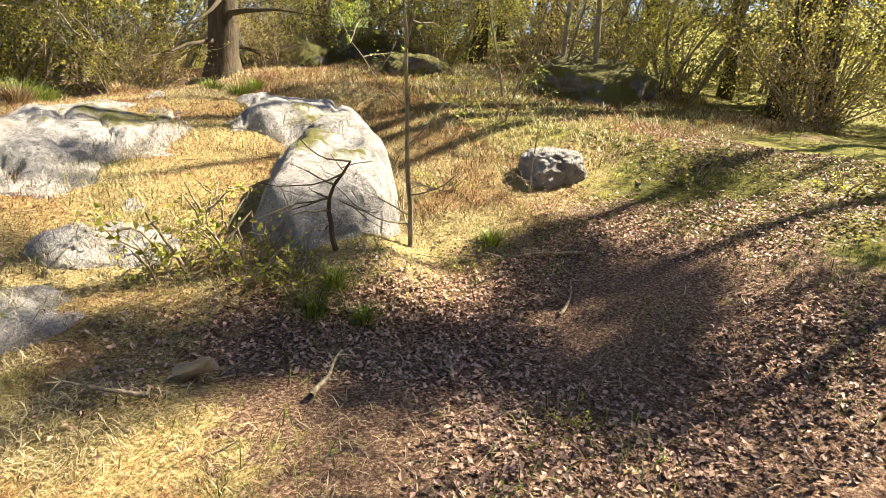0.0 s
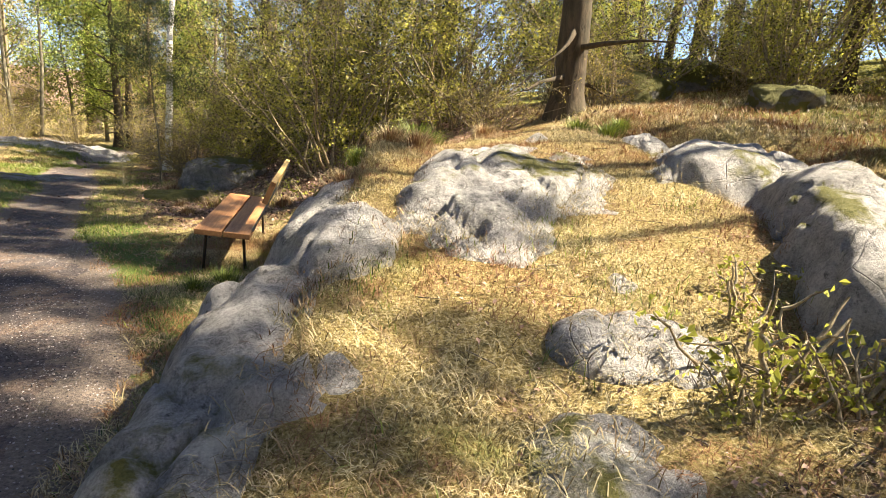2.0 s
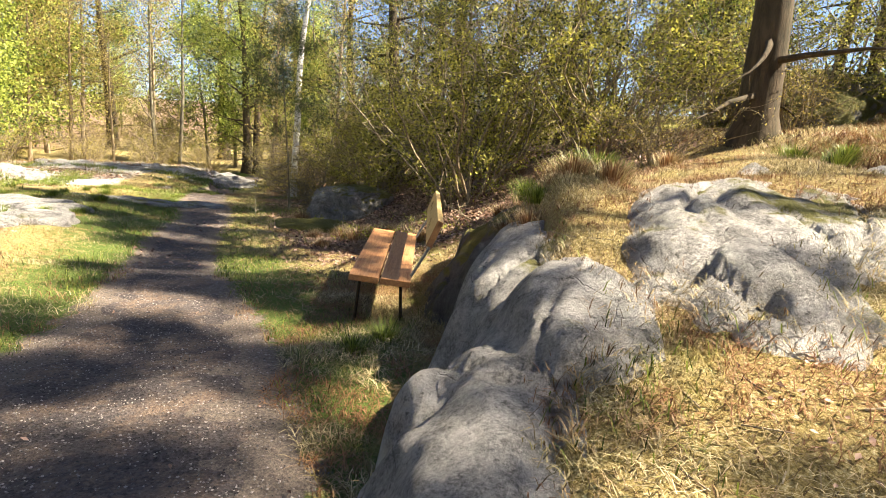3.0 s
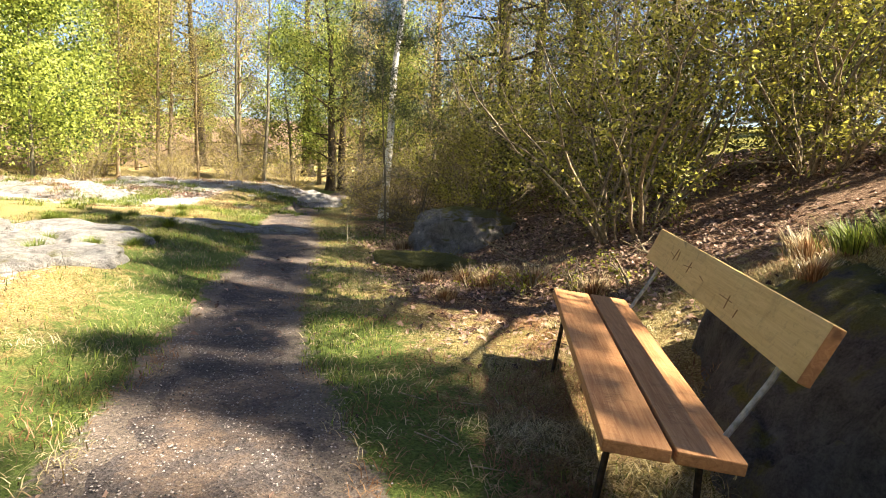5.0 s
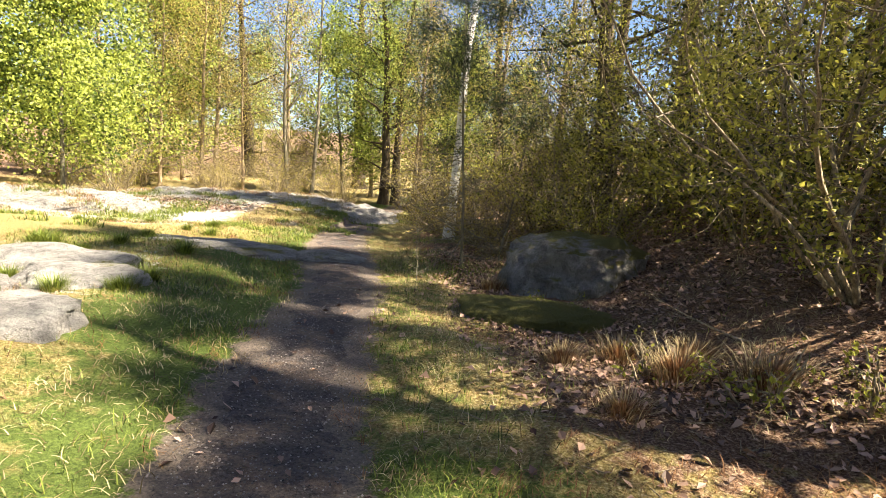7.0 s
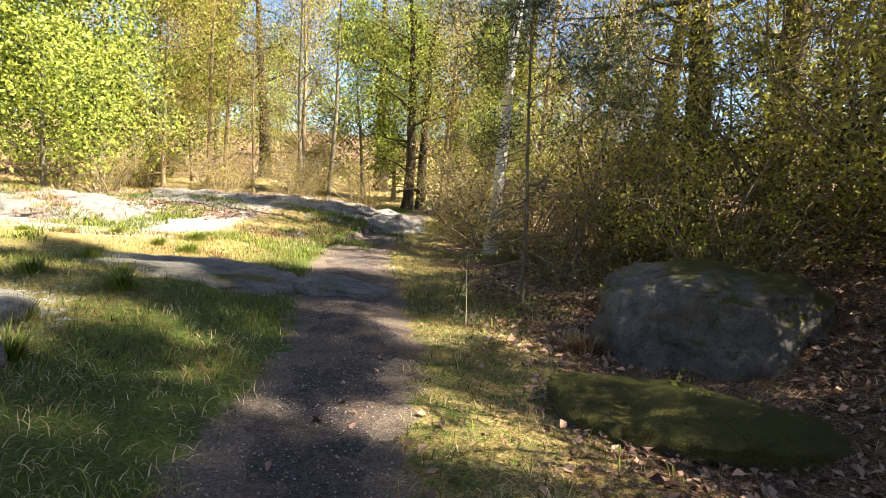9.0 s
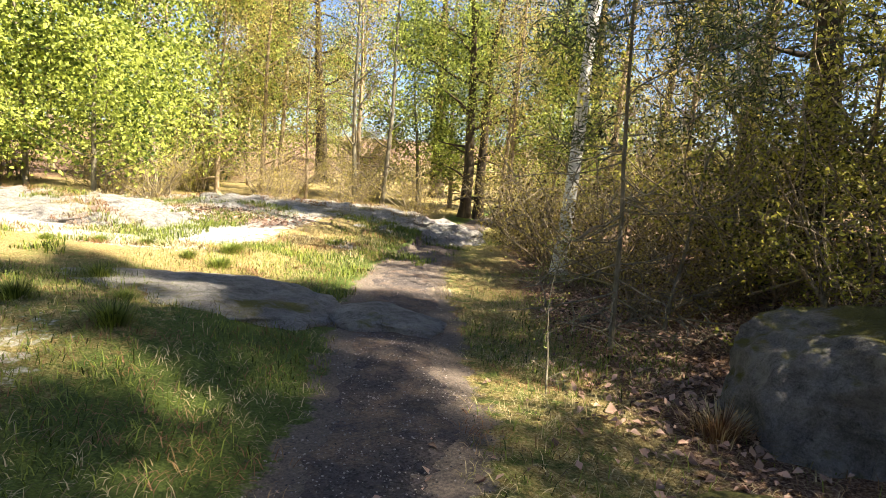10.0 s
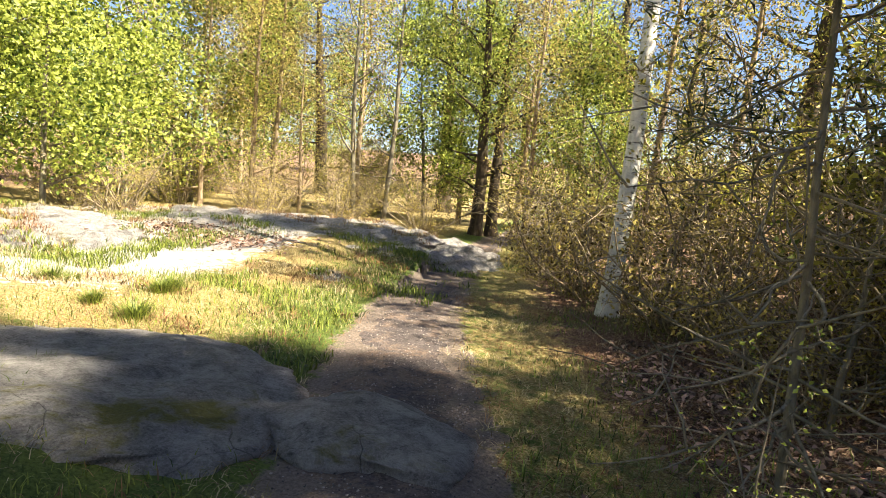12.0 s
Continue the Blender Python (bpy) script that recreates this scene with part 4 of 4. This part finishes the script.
def tuft(x, y, size=1.0, material=GRASS_GREEN, label="thick tuft of green grass", seed=1, group=""):
    state = np.random.RandomState(seed)
    count = 480
    r, a = np.abs(state.normal(0, 0.085, count)), state.uniform(0, 2 * np.pi, count)
    out = np.stack([np.cos(a), np.sin(a), np.zeros(count)], 1)
    base = out * r[:, None]
    s = state.uniform(0.5, 1.2, count)[:, None] * 0.19
    tip = base + out * s * state.uniform(0.2, 0.9, (count, 1)) + np.array([[0, 0, 1]]) * s * state.uniform(0.6, 1.0, (count, 1))
    mid = (base + tip) / 2 + np.array([[0, 0, 1]]) * s * 0.15
    side = np.stack([-np.sin(a), np.cos(a), np.zeros(count)], 1) * 0.0026
    verts = np.stack([base - side, base + side, mid + side, mid - side, tip + side * 0.2, tip - side * 0.2], 1).reshape(-1, 3)
    k = np.arange(count)[:, None] * 6
    faces = np.concatenate([k + np.array([[0, 1, 2, 3]]), k + np.array([[3, 2, 4, 5]])])
    ob = from_arrays("grass_tuft", verts, faces, material)
    ob.matrix_world = pose(x, y, height(x, y) - 0.02) @ Matrix.Scale(size, 4)
    return tagged(ob, label, "grass tuft", group)


for k, (x, y, s) in enumerate(((-0.15, 8.0, 1.3), (0.05, 8.2, 1.0), (-0.3, 8.15, 1.0), (2.2, 8.2, 1.0), (1.9, 8.4, 0.9), (2.5, 8.5, 0.9), (1.25, 3.05, 0.7), (1.45, 3.2, 0.7), (1.5, 2.9, 0.6), (-1.9, 6.9, 0.8), (-2.1, 6.6, 0.7), (2.9, 3.5, 0.7))):
    tuft(x, y, s, seed=20 + k, group="tufts on the outcrop")
for k, (x, y, s) in enumerate(((-2.55, 11.9, 1.3), (-2.1, 11.6, 1.2), (-2.85, 12.4, 1.2), (-2.35, 12.3, 1.0), (-1.6, 10.9, 1.0), (-3.3, 12.2, 0.9), (-3.6, 13.9, 1.0), (-4.0, 15.0, 1.0), (-3.0, 11.2, 0.8), (0.3, 9.2, 1.0), (0.9, 8.9, 1.0), (-0.4, 9.6, 1.1))):
    tuft(x, y, s, GRASS_DRY, "dry straw-coloured grass tussock", 90 + k, "dry tussocks under the bushes")


def on_rock(x, y):
    xs, ys = LAND["rx"], LAND["ry"]
    return float(LAND["rz"][np.searchsorted(ys, y), np.searchsorted(xs, x)])


for k, (x, y, s) in enumerate(((-0.75, 7.45, 0.8), (-0.45, 7.6, 1.0), (-0.30, 8.0, 1.1), (-0.62, 8.45, 0.9), (-0.35, 8.5, 1.1), (-0.15, 8.8, 1.2), (-0.55, 8.9, 1.0), (-0.9, 7.0, 0.8), (-0.2, 7.4, 1.0), (-0.05, 8.5, 1.2), (-0.85, 8.7, 0.7), (-0.95, 7.7, 0.6))):
    lift = max(on_rock(x, y), height(x, y)) - height(x, y)
    tuft(x, y, s, GRASS_DRY if k % 3 else GRASS_GREEN, "grass tussock on the shaded bank", 140 + k, "tussocks on the bank").location.z += lift
rng = random.Random(8)
for k in range(34):
    y = rng.uniform(10.5, 18.5)
    x = path_middle(y) - path_half(y) - rng.uniform(1.3, 4.5)
    tuft(x, y, rng.uniform(0.5, 1.0), seed=50 + k % 6, label="tuft of green grass between pale stones", group="tufts beside the path")


# ---- small plants and wood ----
sapling = tree("sapling", 3.0, 0.022, BARK_GREY, LEAF_FRESH, 41, 0.3, 0.3, 9, 170, 0.045, 0.6, 0.04, -0.24, 0.7, 3, 4, 0.12, label="thin bare sapling with a few opening buds", category="sapling")
stand(sapling, 2.33, 3.72)
for x, y, turn, size in ((7.0, 7.2, 40, 1.1), (7.45, 6.8, 120, 1.2), (-4.14, 17.7, 200, 1.1), (4.6, 5.6, 80, 0.7), (3.7, 4.0, 10, 0.4), (-5.0, 15.2, 250, 0.35), (5.6, 6.8, 300, 0.9)):
    again(sapling, x, y, turn, size)
weed = shrub("leafy_weed", 0.55, 0.3, 7, LEAF_WEED, 42, 150, 0.04, 0.65, 0.03, label="small weed with fresh yellow-green leaves", category="weed", twigs=3, low=0.3)
stand(weed, 1.02, 3.62)
for x, y, turn, size in ((0.72, 3.75, 40, 1.3), (0.95, 3.4, 130, 0.9), (1.22, 3.25, 100, 0.8), (0.55, 3.6, 200, 0.8), (0.95, 4.2, 250, 0.9), (2.5, 3.3, 10, 0.5), (1.9, 1.6, 70, 0.4), (-2.2, 11.4, 70, 1.0), (-2.7, 11.9, 170, 0.9), (-1.7, 11.2, 270, 1.0), (-3.2, 13.9, 20, 0.9), (-3.5, 16.9, 60, 0.9), (-1.2, 10.9, 0, 1.0), (3.1, 4.5, 0, 0.7), (5.0, 3.2, 0, 0.8), (5.6, 2.2, 90, 0.8)):
    again(weed, x, y, turn, size)


def fallen_branch(x, y, length, thick, turn, seed, material=TWIG, label="dry fallen branch with bare side twigs", lift=0.03):
    rng = random.Random(seed)
    main = wander(rng, (0, 0, 0), (1, 0, 0.03), length, thick, thick * 0.3, 8, 0.12)
    lines = [main]
    for k in range(5):
        j = rng.randint(2, 7)
        lines.append(wander(rng, main[j][0], (rng.uniform(0.2, 1), rng.choice((-1, 1)), rng.uniform(0.0, 0.5)), length * rng.uniform(0.2, 0.4), thick * 0.4, 0.002, 4, 0.15))
    ob = from_arrays("fallen_branch", *tubes(lines, 6), material, None, True)
    ob.matrix_world = pose(x, y, height(x, y) + lift, 0, 0, turn)
    return tagged(ob, label, "branch")


for k, (x, y, l, r, turn) in enumerate(((0.9, 2.2, 0.35, 0.016, 40), (0.3, 2.5, 0.4, 0.014, 160), (1.6, 2.1, 0.3, 0.01, 70), (2.6, 2.4, 0.6, 0.012, 20), (3.3, 2.9, 0.8, 0.012, 130), (4.6, 3.5, 1.0, 0.014, 50), (-1.5, 11.2, 1.1, 0.018, 30), (-0.9, 10.9, 0.9, 0.014, 100), (-2.0, 12.3, 0.9, 0.012, 150), (-3.9, 17.0, 1.2, 0.014, 60), (-4.3, 18.4, 1.3, 0.014, 20), (-3.6, 18.0, 1.0, 0.012, 100), (-4.6, 17.3, 0.9, 0.01, 170))):
    fallen_branch(x, y, l, r, turn, 60 + k)


def wood_chunk():
    bm = bmesh.new()
    bmesh.ops.create_cone(bm, cap_ends=True, segments=12, radius1=0.045, radius2=0.035, depth=0.2)
    bmesh.ops.subdivide_edges(bm, edges=[e for e in bm.edges if abs(e.verts[0].co.z - e.verts[1].co.z) > 0.1], cuts=4)
    for v in bm.verts:
        v.co += Vector((noise.noise(v.co * 14), noise.noise(v.co * 14 + Vector((9, 0, 0))), noise.noise(v.co * 11 + Vector((0, 9, 0))))) * 0.014
    ob = part("wood_chunk", bm, BARK_TAN)
    ob.matrix_world = pose(0.51, 2.62, height(0.51, 2.62) + 0.05, 62, 10, 40)
    tagged(ob, "weathered broken piece of pale wood on leaf litter", "wood")


wood_chunk()


def dead_branch():
    rng = random.Random(77)
    main = wander(rng, (0, 0, 0), (-0.25, 0.05, 0.6), 0.62, 0.02, 0.008, 7, 0.14)
    root = empty("dead_branch", pose(1.50, 3.34, height(1.50, 3.34) + 0.10), "dark dead branch with bare twigs against the boulder", "branch")
    from_arrays("limb", *tubes([main], 6), BARK_DARK, root, True)
    for k in range(8):
        j = rng.randint(2, 7)
        twig = wander(rng, main[j][0], (-1, rng.uniform(-0.7, 0.0), rng.uniform(-0.3, 0.4)), rng.uniform(0.25, 0.6), 0.007, 0.002, 5, 0.15)
        from_arrays("twig", *tubes([twig], 6), BARK_DARK, root, True)


dead_branch()


# ---- loose stones on the path ----
def pebbles(name, x, y, state, low, high, material, label):
    count = len(x)
    r = state.uniform(low, high, (count, 1, 1))
    shape = np.array([(1, 0, 0), (0, 1, 0), (-1, 0, 0), (0, -1, 0), (0, 0, 0.7), (0, 0, -0.7)])[None] * state.uniform(0.6, 1.2, (count, 6, 1))
    turn = state.uniform(0, 6.28, count)
    spun = np.stack([shape[..., 0] * np.cos(turn)[:, None] - shape[..., 1] * np.sin(turn)[:, None], shape[..., 0] * np.sin(turn)[:, None] + shape[..., 1] * np.cos(turn)[:, None], shape[..., 2]], 2)
    verts = (spun * r + np.stack([x, y, ground_at(x, y) + 0.010], 1)[:, None, :]).reshape(-1, 3)
    k = np.arange(count)[:, None] * 6
    faces = np.concatenate([k + np.array([[a, b, t]]) for a, b, t in ((0, 1, 4), (1, 2, 4), (2, 3, 4), (3, 0, 4), (1, 0, 5), (2, 1, 5), (3, 2, 5), (0, 3, 5))])
    tagged(from_arrays(name, verts, faces, material), label, "gravel", "", "stuff")


STONES = leafy("loose_stones", (0.04, 0.036, 0.036), (0.36, 0.31, 0.29), 0, 0.3)
x, y, state = scatter(60000, (-6.5, 3.0), (-1.9, 14), 13, lambda a, b: 0.8 * (1 - smooth(off_path(a, b), -0.2, 0.15)))
pebbles("gravel", x, y, state, 0.003, 0.008, STONES, "loose dark gravel on the footpath")
x, y, state = scatter(22000, (-9.0, 14.0), (-5.0, 22), 14, lambda a, b: 0.8 * (1 - smooth(off_path(a, b), -0.2, 0.15)))
pebbles("gravel", x, y, state, 0.003, 0.009, STONES, "loose grey gravel on the footpath")
x, y, state = scatter(600, (-6.5, 3.0), (-1.9, 16), 15, lambda a, b: 0.5 * (off_path(a, b) < 0.2))
fallen(x, y, state, 0.026, "few dry leaves blown onto the path")
